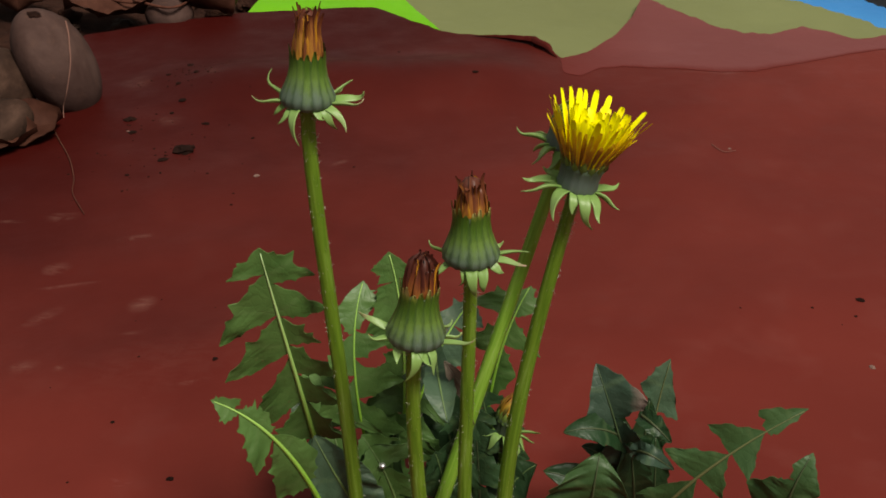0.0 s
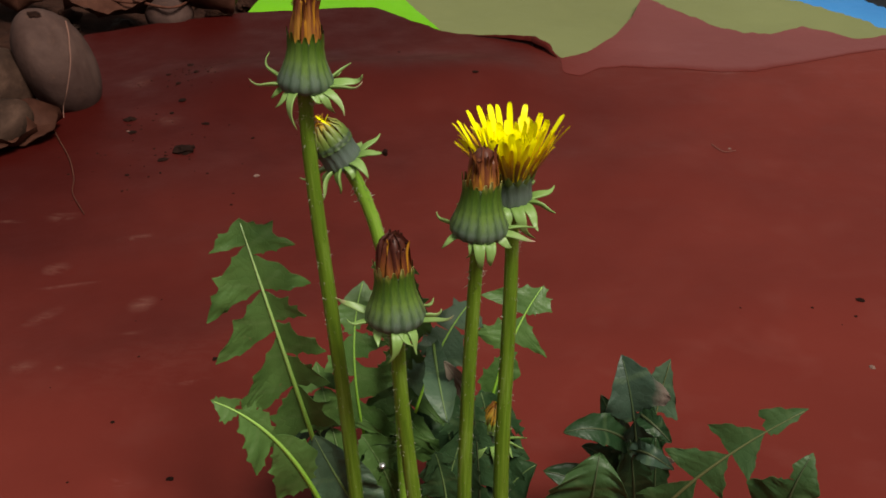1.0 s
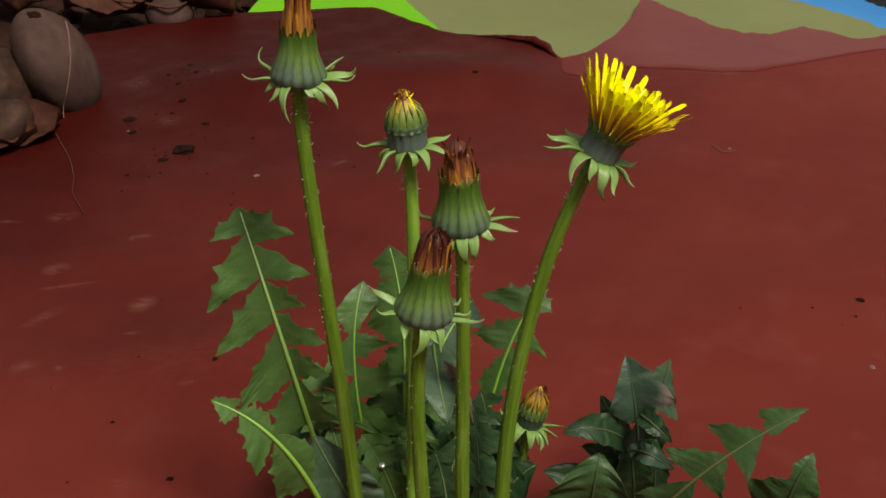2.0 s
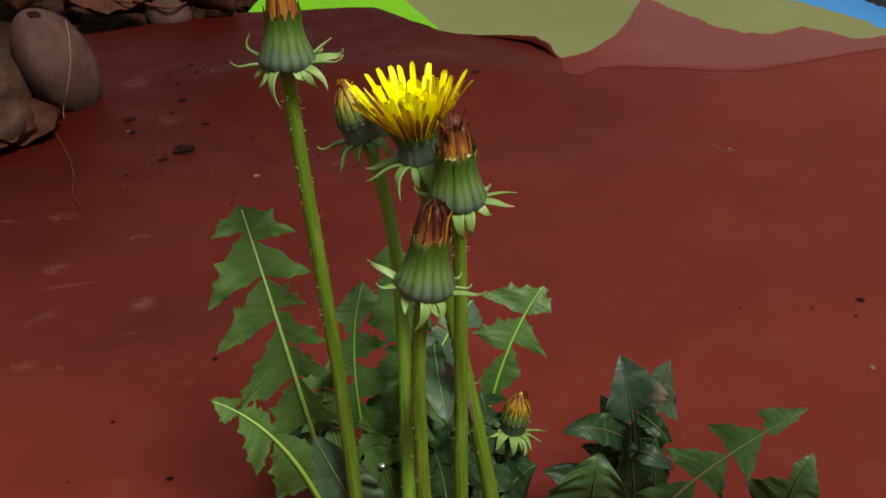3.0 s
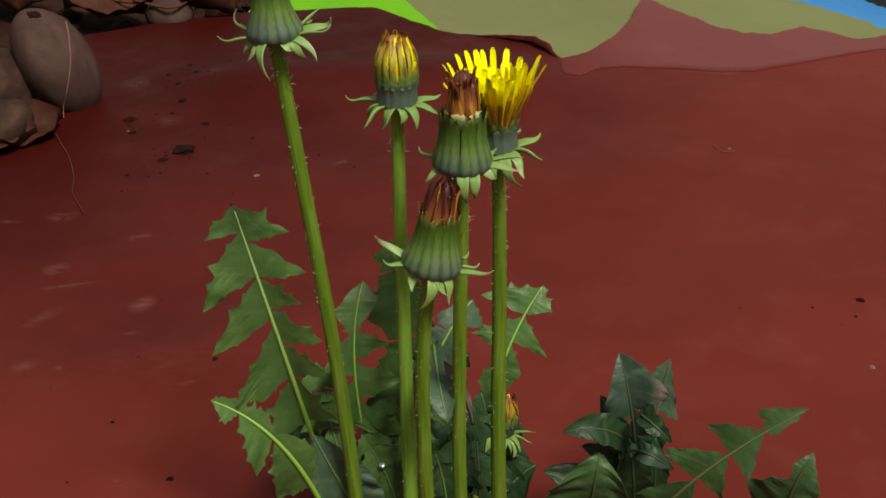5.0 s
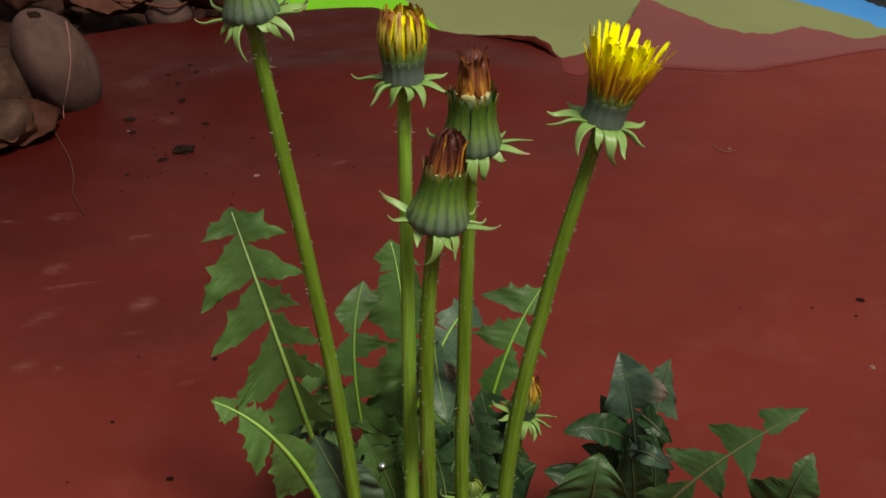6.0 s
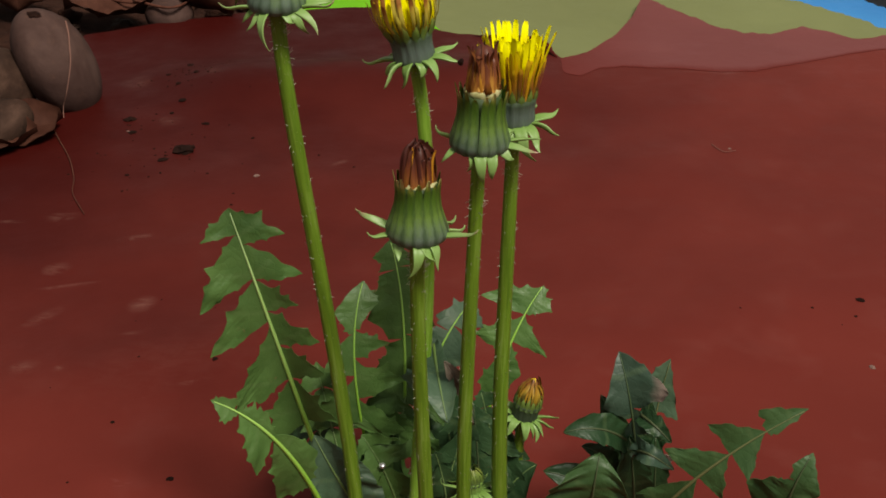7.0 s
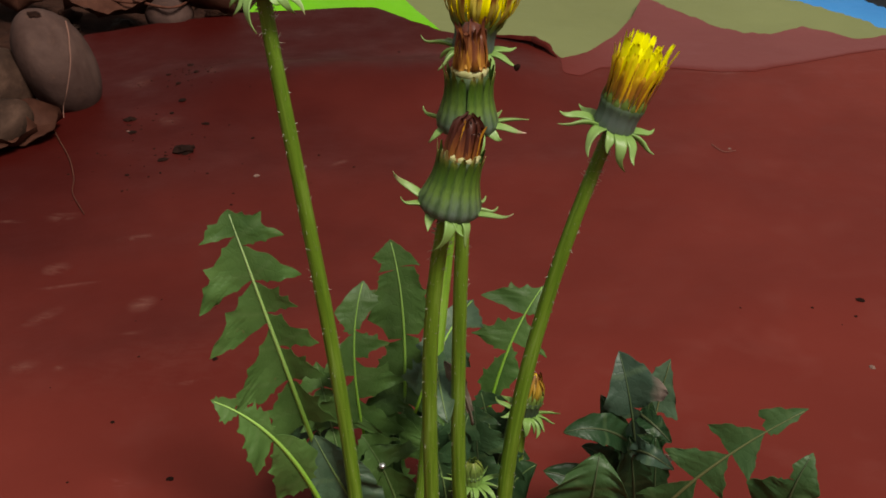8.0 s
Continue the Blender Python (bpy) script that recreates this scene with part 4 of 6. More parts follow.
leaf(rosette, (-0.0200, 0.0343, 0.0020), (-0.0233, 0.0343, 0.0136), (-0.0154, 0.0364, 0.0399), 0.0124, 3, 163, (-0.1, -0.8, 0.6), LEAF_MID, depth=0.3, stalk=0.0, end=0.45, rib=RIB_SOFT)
leaf(rosette, (-0.0044, 0.0200, 0.0067), (0.0011, 0.0200, 0.0299), (0.0082, 0.0300, 0.0511), 0.0100, 3, 167, (0.1, -0.85, 0.5), LEAF_SHADED, rib=RIB_SOFT)
leaf(rosette, (0.0162, 0.0300, 0.0028), (0.0158, 0.0300, 0.0242), (0.0222, 0.0400, 0.0462), 0.0095, 3, 173, (-0.1, -0.85, 0.5), LEAF_SHADED, rib=RIB_SOFT)
leaf(rosette, (0.0122, 0.0220, 0.0049), (0.0119, 0.0260, 0.0319), (0.0097, 0.0340, 0.0516), 0.0115, 4, 191, (0.0, -0.85, 0.5), LEAF_SHADED, RIB_DARK)
leaf(rosette, (0.0068, 0.0300, 0.0028), (0.0085, 0.0360, 0.0310), (0.0155, 0.0480, 0.0371), 0.0120, 3, 193, (0.1, -0.85, 0.5), LEAF_SHADED, RIB_DARK, crown=0.65)
leaf(rosette, (-0.0330, 0.0120, 0.0138), (-0.0303, 0.0120, 0.0364), (-0.0342, 0.0140, 0.0511), 0.0100, 3, 197, (0.0, -0.8, 0.6), LEAF_GREY, depth=0.3, stalk=0.0, end=0.5, rib=RIB_SOFT)
drop = thing("water_drop", (-0.0192, 0.0222, 0.0362), "bright round water drop caught on a leaf", "water drop")
bm = bmesh.new()
bmesh.ops.create_icosphere(bm, subdivisions=3, radius=0.0012)
for v in bm.verts:
    v.co.z *= 0.8
me = bpy.data.meshes.new("drop")
bm.to_mesh(me)
bm.free()
me.materials.append(WATER)
me.polygons.foreach_set("use_smooth", [True] * len(me.polygons))
part("drop", me, drop)
clump = thing("dandelion_clump", (0.0742, 0.0300, -0.0121), "dark green curled dandelion leaves growing through the sheeting", "plant")
leaf_up = leaf(clump, (0.0618, 0.0200, 0.0197), (0.0566, 0.0040, 0.0660), (0.0514, 0.0200, 0.0796), 0.0125, 3, 71, (-0.15, -0.9, 0.35), LEAF_DUSTY, RIB_DARK, curl=0.35, sinus=0.16, thorns=0.3, fold=0.28,
               shape=([(0.30, 7.6, 0.40, 0.50), (0.56, 8.2, 0.64, 1.0)], [(0.158, 11.6, 0.248, 0.44), (0.46, 7.3, 0.50, 0.60), (0.62, 11.6, 0.71, 1.0)]))
leaf(clump, (0.0674, 0.0350, 0.0106), (0.0672, 0.0400, 0.0384), (0.0735, 0.0450, 0.0613), 0.0110, 2, 73, (0.3, -0.9, 0.3), LEAF_GREY, RIB_TAN, rib_size=0.0005, thorns=0.3, fold=0.1,
     shape=([(0.25, 4, 0.25, 0.5), (0.62, 7.6, 0.80, 1.0)], [(0.25, 5, 0.22, 0.5), (0.62, 7.2, 0.58, 1.0)]))
leaf(clump, (0.0623, 0.0000, 0.0322), (0.0729, -0.0080, 0.0604), (0.1029, -0.0040, 0.0767), 0.0125, 4, 79, (0.0, -0.7, 0.7), LEAF_MID, RIB_TAN, sinus=0.07, thorns=0.2, hollow=0.6, fold=0.06, rib_size=0.0006,
                shape=([(0.132, 9.0, 0.118, 0.348), (0.382, 12.4, 0.372, 0.578), (0.60, 10.4, 0.61, 0.78), (0.798, 6.2, 0.82, 1.0)],
                       [(0.145, 8.2, 0.152, 0.372), (0.402, 9.3, 0.405, 0.578), (0.608, 8.9, 0.61, 0.753), (0.80, 2.2, 0.83, 1.0)]))
leaf(clump, (0.0421, -0.0100, 0.0397), (0.0412, -0.0210, 0.0607), (0.0438, -0.0120, 0.0674), 0.0170, 2, 83, (-0.1, -0.8, 0.6), LEAF_MID, RIB_DARK, depth=0.05, end=0.25, stalk=0.0, fold=-0.04)
leaf(clump, (0.1011, 0.0000, 0.0278), (0.0998, -0.0080, 0.0516), (0.1078, 0.0000, 0.0582), 0.0150, 2, 89, (-0.3, -0.65, 0.7), LEAF_MID, RIB_DARK, curl=0.1, fold=0.08, thorns=0.6, hollow=0.65, sinus=0.2,
                 shape=([(0.02, 13.6, 0.31, 0.60), (0.62, 3.2, 0.76, 1.0)], [(0.02, 7.4, 0.60, 1.0)]))
leaf(clump, (0.0601, 0.0160, 0.0463), (0.0489, 0.0060, 0.0663), (0.0356, 0.0060, 0.0610), 0.0062, 2, 97, (0.0, -0.7, 0.7), LEAF_DEEP_SHADED, RIB_DARK, depth=0.15, end=0.4, stalk=0.1)
leaf(clump, (0.0601, 0.0100, 0.0109), (0.0511, 0.0100, 0.0402), (0.0308, 0.0120, 0.0421), 0.0055, 2, 101, (0.0, -0.7, 0.7), LEAF_DEEP_SHADED, RIB_DARK, depth=0.2)
leaf(clump, (0.0583, 0.0080, 0.0659), (0.0608, 0.0000, 0.0686), (0.0661, 0.0000, 0.0619), 0.0042, 2, 103, (-0.2, -0.8, 0.6), LEAF_DEEP_SHADED, RIB_DARK, depth=0.2, end=0.3, stalk=0.0)
leaf(clump, (0.0605, 0.0120, 0.0091), (0.0587, 0.0060, 0.0400), (0.0561, 0.0120, 0.0555), 0.0085, 3, 179, (-0.1, -0.85, 0.5), LEAF_DEEP_SHADED, RIB_DARK, depth=0.35, stalk=0.0, end=0.5)
leaf(clump, (0.0668, 0.0160, 0.0055), (0.0654, 0.0100, 0.0337), (0.0648, 0.0160, 0.0528), 0.0065, 3, 181, (0.1, -0.85, 0.5), LEAF_DEEP_SHADED, RIB_DARK, depth=0.35, stalk=0.0, end=0.5)
leaf(clump, (0.0646, 0.0300, 0.0124), (0.0631, 0.0260, 0.0398), (0.0648, 0.0300, 0.0565), 0.0072, 3, 211, (0.1, -0.85, 0.5), LEAF_DEEP_SHADED, RIB_DARK, depth=0.35, stalk=0.0, end=0.5)
leaf(clump, (0.0590, 0.0260, 0.0319), (0.0540, 0.0220, 0.0518), (0.0489, 0.0260, 0.0604), 0.0060, 2, 223, (-0.2, -0.85, 0.5), LEAF_DEEP_SHADED, RIB_DARK, depth=0.3, stalk=0.0, end=0.4)
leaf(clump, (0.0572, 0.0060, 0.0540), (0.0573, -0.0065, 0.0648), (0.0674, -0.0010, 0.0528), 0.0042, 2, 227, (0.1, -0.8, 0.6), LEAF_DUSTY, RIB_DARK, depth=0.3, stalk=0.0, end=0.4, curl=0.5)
leaf(clump, (0.0623, 0.0220, 0.0283), (0.0639, 0.0200, 0.0498), (0.0699, 0.0180, 0.0496), 0.0058, 2, 107, (0.0, -0.8, 0.6), LEAF_DEEP_SHADED, RIB_DARK, depth=0.2, end=0.4)
leaf(clump, (0.0560, 0.0140, 0.0258), (0.0524, 0.0120, 0.0494), (0.0420, 0.0120, 0.0515), 0.0050, 2, 109, (0.0, -0.8, 0.6), LEAF_DEEP_SHADED, RIB_DARK, depth=0.2, end=0.4)


# ---------------------------------------------------------------- flower heads
def outer_bracts(head, spread, seed, reach=0.013, width=0.0015, start=0.003):
    """Bent-back bracts under the head. spread: bearing and droop in degrees, and length, of each. Returns their tips."""
    rnd = random.Random(seed)
    out = []
    for bearing, droop, size in spread:
        spine, x, z = [], start, 0.0004
        droop += rnd.uniform(-13, 13)
        hook = rnd.uniform(0, 120) * (1 if droop > -30 or rnd.random() < 0.3 else -0.6)
        drift, wag, lng = rnd.uniform(-0.28, 0.28), rnd.uniform(-1.2, 1.2), reach * size * rnd.uniform(0.80, 1.12) * (1.14 if droop > -25 else 0.94)
        for i in range(12):
            f = i / 11
            late = max(0.0, f - 0.66) / 0.34
            spine.append((x, z, (drift * f * f + wag * late ** 2 * 0.16) * lng))
            a = radians(22 + (droop - 22) * min(1.0, f * 1.7) + hook * late)
            x += math.cos(a) * lng / 11
            z += math.sin(a) * lng / 11
        w = width * rnd.uniform(0.72, 1.08) * (0.72 if droop > 4 else 1.0)
        ws = [w * k for k in (0.80, 0.95, 1.04, 1.07, 1.04, 0.97, 0.87, 0.75, 0.60, 0.43, 0.25, 0.08)]
        me = finger("outer_bract", spine, ws, width * 0.34, OUTER, rnd.uniform(-1.3, 1.3))
        m = pose(0, 0, 0, 0, 0, bearing + rnd.uniform(-9, 9))
        part("outer_bract", me, head, m)
        out.append(m @ Vector((spine[-1][0], spine[-1][2], spine[-1][1])))
    return out


BEHIND = [(52, -14, 0.8), (90, -26, 0.8), (130, -18, 0.8)]
SPREAD_A = [(163, 4, 0.9), (181, -10, 0.95), (203, -58, 0.8), (224, -66, 0.8), (250, -78, 1.05), (288, -60, 0.62), (308, -66, 0.9), (328, -40, 1.0), (350, -12, 1.0), (8, 2, 0.95), (28, 24, 0.95)] + BEHIND
SPREAD_B = [(163, 22, 1.05), (188, -14, 0.8), (222, -52, 0.7), (268, -80, 0.95), (287, -55, 0.6), (312, -66, 1.1), (352, 4, 1.05), (18, -4, 0.8)] + BEHIND
SPREAD_C = [(166, 6, 1.0), (212, -48, 0.75), (254, -74, 0.75), (276, -84, 1.05), (301, -70, 1.0), (322, -36, 0.7), (349, -8, 1.0), (12, 2, 1.05)] + BEHIND
SPREAD_D = [(176, -16, 1.05), (200, -30, 1.1), (218, -48, 1.0), (262, -72, 0.7), (288, -82, 1.05), (311, -60, 1.1), (340, -20, 1.05), (2, -10, 0.9)] + BEHIND
SPREAD_E = [(172, -12, 1.05), (196, -34, 0.8), (225, -56, 1.15), (260, -76, 0.9), (284, -62, 0.8), (314, -48, 0.95), (332, -34, 1.15), (12, 0, 1.0)] + BEHIND
SPREAD_F = [(185, 10, 1.0), (212, -20, 0.9), (240, -62, 0.9), (265, -70, 0.9), (290, -60, 1.0), (310, -52, 1.05), (328, -36, 1.05), (345, -20, 1.05), (4, 10, 0.95)] + BEHIND


def spent_head(flower, name, size, seed, spread, tall=1.0, reach=0.013, brown=None, high=1.0):
    """Closed, withered head: ribbed bell of inner bracts and a brown tuft."""
    rnd = random.Random(seed)
    brown = brown or BROWN
    prof = [(2.0, 0), (4.7, 0.15), (6.9, 0.9), (7.8, 2.3), (7.75, 4.0), (6.6, 7.0), (5.5, 10.4), (5.0, 13.8), (5.05, 16.6)]
    prof = [(r * MM * size, z * MM * size * tall) for r, z in prof]
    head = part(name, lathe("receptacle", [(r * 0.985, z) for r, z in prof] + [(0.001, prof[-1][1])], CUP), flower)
    n = 17
    kinds = []
    for q in range(3):
        tip = (18.0 + q * 1.0) * MM * size * tall
        pr = prof[1:] + [((5.1 + 0.2 * q) * MM * size, tip)]
        ws = [r * math.pi / n * (1.1 + 0.02 * i) for i, (r, _) in enumerate(pr)]
        ws[0] *= 0.8
        ws[-2] *= 0.8
        ws[-1] *= 0.25
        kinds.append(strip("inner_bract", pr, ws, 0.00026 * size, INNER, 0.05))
    inner = []
    for k in range(n):
        inner.append(part("inner_bract", kinds[k % 3], head, pose(0, 0, 0, 0, 0, 360 * k / n + rnd.uniform(-3, 3))))
    top = prof[-1][1] * 0.93
    tuft = part("tuft", lathe("tuft", [(v * MM * size, w * MM * size) for v, w in ((4.4, 0), (3.7, 3), (3.2, 6.5), (2.8, 9.2 * high), (1.9, 10.8 * high), (0.6, 11.4 * high))], brown, 18, 5, 0.16), head,
                pose(0, 0, top), "brown withered florets")
    shapes = []
    for q in range(10):
        r0, hgt = rnd.uniform(3.8, 4.7), rnd.uniform(10.2, 13.6) * high
        bend, hook = rnd.uniform(-0.4, 0.4), rnd.uniform(-4.2, 1.6)
        spine = []
        for i in range(11):
            f = i / 10
            late = max(0.0, f - 0.72) / 0.28
            spine.append(((r0 - 1.15 * high * min(1.0, f * 1.4) + bend * math.sin(f * 5.0) + hook * late ** 2) * MM * size, (hgt * f - 2.6 * late ** 2 * (q % 4 > 0)) * MM * size))
        shapes.append(spine)
    made = {}
    for k in range(62):
        q = rnd.randrange(10)
        gold = rnd.random() < 0.12
        if (q, gold) not in made:
            made[q, gold] = strip("withered_floret", shapes[q], [v * MM * size * (0.7 if gold else 1.0) for v in (0.6, 0.64, 0.66, 0.66, 0.64, 0.62, 0.58, 0.56, 0.54, 0.46, 0.26)], 0.00012, GOLD if gold else brown, 0.4, rnd.uniform(-2.0, 2.0))
        part("withered_floret", made[q, gold], tuft, pose(0, 0, rnd.uniform(-0.001, 0.0008), rnd.uniform(-6, 6), rnd.uniform(-6, 3), 360 * k / 62 + rnd.uniform(-8, 8)))
    rim_me = lathe("pappus_rim", [(3.8 * MM * size, 0), (4.45 * MM * size, 0.4 * MM * size), (4.7 * MM * size, 2.0 * MM * size), (4.0 * MM * size, 2.5 * MM * size)], PALE_TOP, 24, 12, 0.05)
    pappus = part("pappus_rim", rim_me, head, pose(0, 0, top - 1.6 * MM * size), "pale rim of pappus")
    outer_bracts(head, spread, seed, reach * size, 0.00155 * size, 0.0034 * size)
    return head, tuft, pappus, inner


def open_head(flower, name, size, seed, rings, spread, inner_len=6.5, reach=0.0104, belly=0.0, cup=None):
    """Head with ligules that spread and close; returns the hinged pieces."""
    rnd = random.Random(seed)
    prof = [(1.9, 0), (4.0, 0.1), (4.9, 0.8), (5.0, 1.9), (4.85, 4.2), (5.1, 6.2), (5.4, 7.4), (4.4, 7.9), (0.5, 7.9)]
    head = part(name, lathe("receptacle", [(r * MM * size, z * MM * size) for r, z in prof], cup or CUP_GREY, 60, 15, 0.03), flower)
    hinged = []
    kinds = []
    for q in range(2):
        hgt = inner_len + q
        spine = [(-0.15, -0.7), (0.10 + belly * 0.42, hgt * 0.3), (0.1 + belly * 0.6, hgt * 0.65), (0.0, hgt)]
        kinds.append(strip("inner_bract", [(x * MM * size, z * MM * size) for x, z in spine], [v * MM * size for v in (1.0, 0.98, 0.62, 0.1)], 0.0003, UPPER, 0.3))
    for k in range(15):
        ob = part("inner_bract", kinds[k % 2], head)
        hinged.append((ob, 5.12 * MM * size, 6.7 * MM * size, 360 * k / 15 + rnd.uniform(-3, 3), 0.85, 0.0))
    for r0, n, share, lng, wid, mat in rings:
        meshes = []
        for q in range(7):
            hgt = lng * rnd.uniform(0.78, 1.10)
            bend = rnd.uniform(-2.0, 2.0)
            spine = [(bend * (f * f - f * 0.4) + belly * 1.25 * math.sin(math.pi * min(1.0, f * 1.05)), hgt * f) for f in (0, 0.2, 0.4, 0.6, 0.8, 0.94, 1.0)]
            spine[-1] = (spine[-1][0] - rnd.uniform(-0.3, 0.6), spine[-1][1])
            meshes.append(strip("ligule", [(x * MM * size, z * MM * size) for x, z in spine],
                                [wid * v * MM * size for v in (0.5, 0.66, 0.82, 0.96, 1.04, 0.92, 0.52)], 0.00007, mat, 0.18, rnd.uniform(-0.6, 0.6)))
        for k in range(n):
            ob = part("ligule", meshes[rnd.randrange(7)], head)
            hinged.append((ob, r0 * MM * size, (7.6 + (5.2 - r0) * 0.15) * MM * size, 360 * k / n + rnd.uniform(-7, 7), share, rnd.uniform(-7, 5)))
    head["tips"] = [c for p in outer_bracts(head, spread, seed, reach * size, 0.00158 * size, 0.0030 * size) for c in p]
    return head, hinged


# ---------------------------------------------------------------- stalks
def stalk_curve(foot, lean, m, n, follow, bow, rise):
    """Points and headings of a stalk from its foot to the underside of its head."""
    p0, p1 = Vector(foot), m.translation
    up = (m.to_3x3() @ Vector((0, 0, 1))).normalized()
    size = (p1 - p0).length
    d0 = (Vector(lean).normalized() + ((p1 - p0).normalized() - Vector((0, 0, 1))) * follow).normalized() * size * rise
    d1 = up * size * bow
    out = []
    for i in range(n + 1):
        s = i / n
        a, b, c, d = 2 * s ** 3 - 3 * s ** 2 + 1, s ** 3 - 2 * s ** 2 + s, -2 * s ** 3 + 3 * s ** 2, s ** 3 - s ** 2
        out.append(p0 * a + d0 * b + p1 * c + d1 * d)
    return out


def heading(at, to):
    z = (to - at).normalized()
    y = Vector((0, 1, 0))
    y = (y - z * y.dot(z)).normalized()
    x = y.cross(z)
    return Matrix.Translation(at) @ Matrix((x, y, z)).transposed().to_4x4()


def stalk(flower, foot, lean, rows, n, r0, r1, material, seed, follow, bow, rise):
    """The stalk in rigid lengths that slide and tilt on one another as it grows and bends."""
    rnd = random.Random(seed)
    curves = [(t, stalk_curve(foot, lean, m, n, follow, bow, rise)) for t, m in rows]
    span = max((c[i + 1] - c[i]).length for _, c in curves for i in range(n)) * 1.06
    pieces = []
    for i in range(n):
        ra, rb = r0 + (r1 - r0) * i / n, r0 + (r1 - r0) * (i + 1) / n
        rings = []
        for z, r in ((0.0, ra), (span * 0.33, ra * 0.67 + rb * 0.33), (span * 0.66, ra * 0.34 + rb * 0.66), (span, rb * 0.985)):
            rings.append([Vector((math.cos(2 * math.pi * k / 18) * r * (1 + 0.02 * math.cos(k * math.pi)), math.sin(2 * math.pi * k / 18) * r, z)) for k in range(18)])
        v, f = loops(rings, caps=False)
        me = mesh_from("stem", v, f, material)
        me.attributes.new("grain", "FLOAT_VECTOR", "POINT").data.foreach_set("vector", [c for p in v for c in (p.x, p.y, p.z + i * span)])
        ob = part("stem", me, flower)
        hv, hf = [], []
        for _ in range(15 if i < n - 2 else 40):
            long = 0.9 if i < n - 2 else 1.7
            a, z = rnd.uniform(0, 2 * math.pi), rnd.uniform(0.1, 0.85) * span
            d = Vector((math.cos(a), math.sin(a), 0))
            s = Vector((-math.sin(a), math.cos(a), 0)) * 0.000035
            b = d * (ra * 0.97) + Vector((0, 0, z))
            e = b + d * rnd.uniform(0.0002, 0.0011) * long + Vector((0, 0, rnd.uniform(-0.0012, 0.0018)))
            k = len(hv)
            hv += [b + s, b - s, b + Vector((0, 0, 0.0003)), e]
            hf += [(k, k + 1, k + 3), (k + 1, k + 2, k + 3), (k + 2, k, k + 3)]
        part("hairs", mesh_from("hairs", hv, hf, HAIR, False), ob)
        pieces.append((ob, [(t, heading(c[i], c[i + 1])) for t, c in curves]))
    return pieces


A_ROWS = [
    (0.0, pose(-0.0332, -0.0050, 0.1678, 0, 3.0, 0)),
    (0.5, pose(-0.0331, -0.0050, 0.1704, 0, 3.0, 0)),
    (1.0, pose(-0.0335, -0.0050, 0.1721, 0, 3.0, 0)),
    (1.5, pose(-0.0345, -0.0050, 0.1729, 0, 2.0, 0)),
    (2.8, pose(-0.0366, -0.0050, 0.1762, 0, 0.0, 0)),
    (3.0, pose(-0.0375, -0.0050, 0.1776, 0, -2.0, 0)),
    (3.2, pose(-0.0383, -0.0050, 0.1772, 0, -2.0, 0)),
    (3.3, pose(-0.0379, -0.0050, 0.1781, 0, 0.0, 0)),
    (3.5, pose(-0.0364, -0.0050, 0.1791, 0, 2.0, 0)),
    (3.7, pose(-0.0358, -0.0050, 0.1805, 0, 2.0, 0)),
    (3.8, pose(-0.0364, -0.0050, 0.1817, 0, 0.0, 0)),
    (4.0, pose(-0.0381, -0.0050, 0.1831, 0, -1.0, 0)),
    (4.2, pose(-0.0415, -0.0050, 0.1825, 0, -8.0, 0)),
    (4.5, pose(-0.0423, -0.0050, 0.1828, 0, -8.0, 0)),
    (4.7, pose(-0.0405, -0.0050, 0.1832, 0, -6.0, 0)),
    (5.8, pose(-0.0443, -0.0050, 0.1888, 0, -6.0, 0)),
    (6.0, pose(-0.0450, -0.0050, 0.1891, 0, -6.0, 0)),
    (6.3, pose(-0.0426, -0.0050, 0.1894, 0, -4.0, 0)),
    (6.5, pose(-0.0407, -0.0050, 0.1898, 0, -2.0, 0)),
    (7.0, pose(-0.0391, -0.0050, 0.1916, 0, 0.0, 0)),
    (7.2, pose(-0.0401, -0.0050, 0.1927, 0, -2.0, 0)),
    (7.5, pose(-0.0434, -0.0050, 0.1943, 0, -5.0, 0)),
    (7.8, pose(-0.0434, -0.0050, 0.1951, 0, -5.0, 0)),
    (8.0, pose(-0.0421, -0.0050, 0.1958, 0, -4.0, 0)),
]
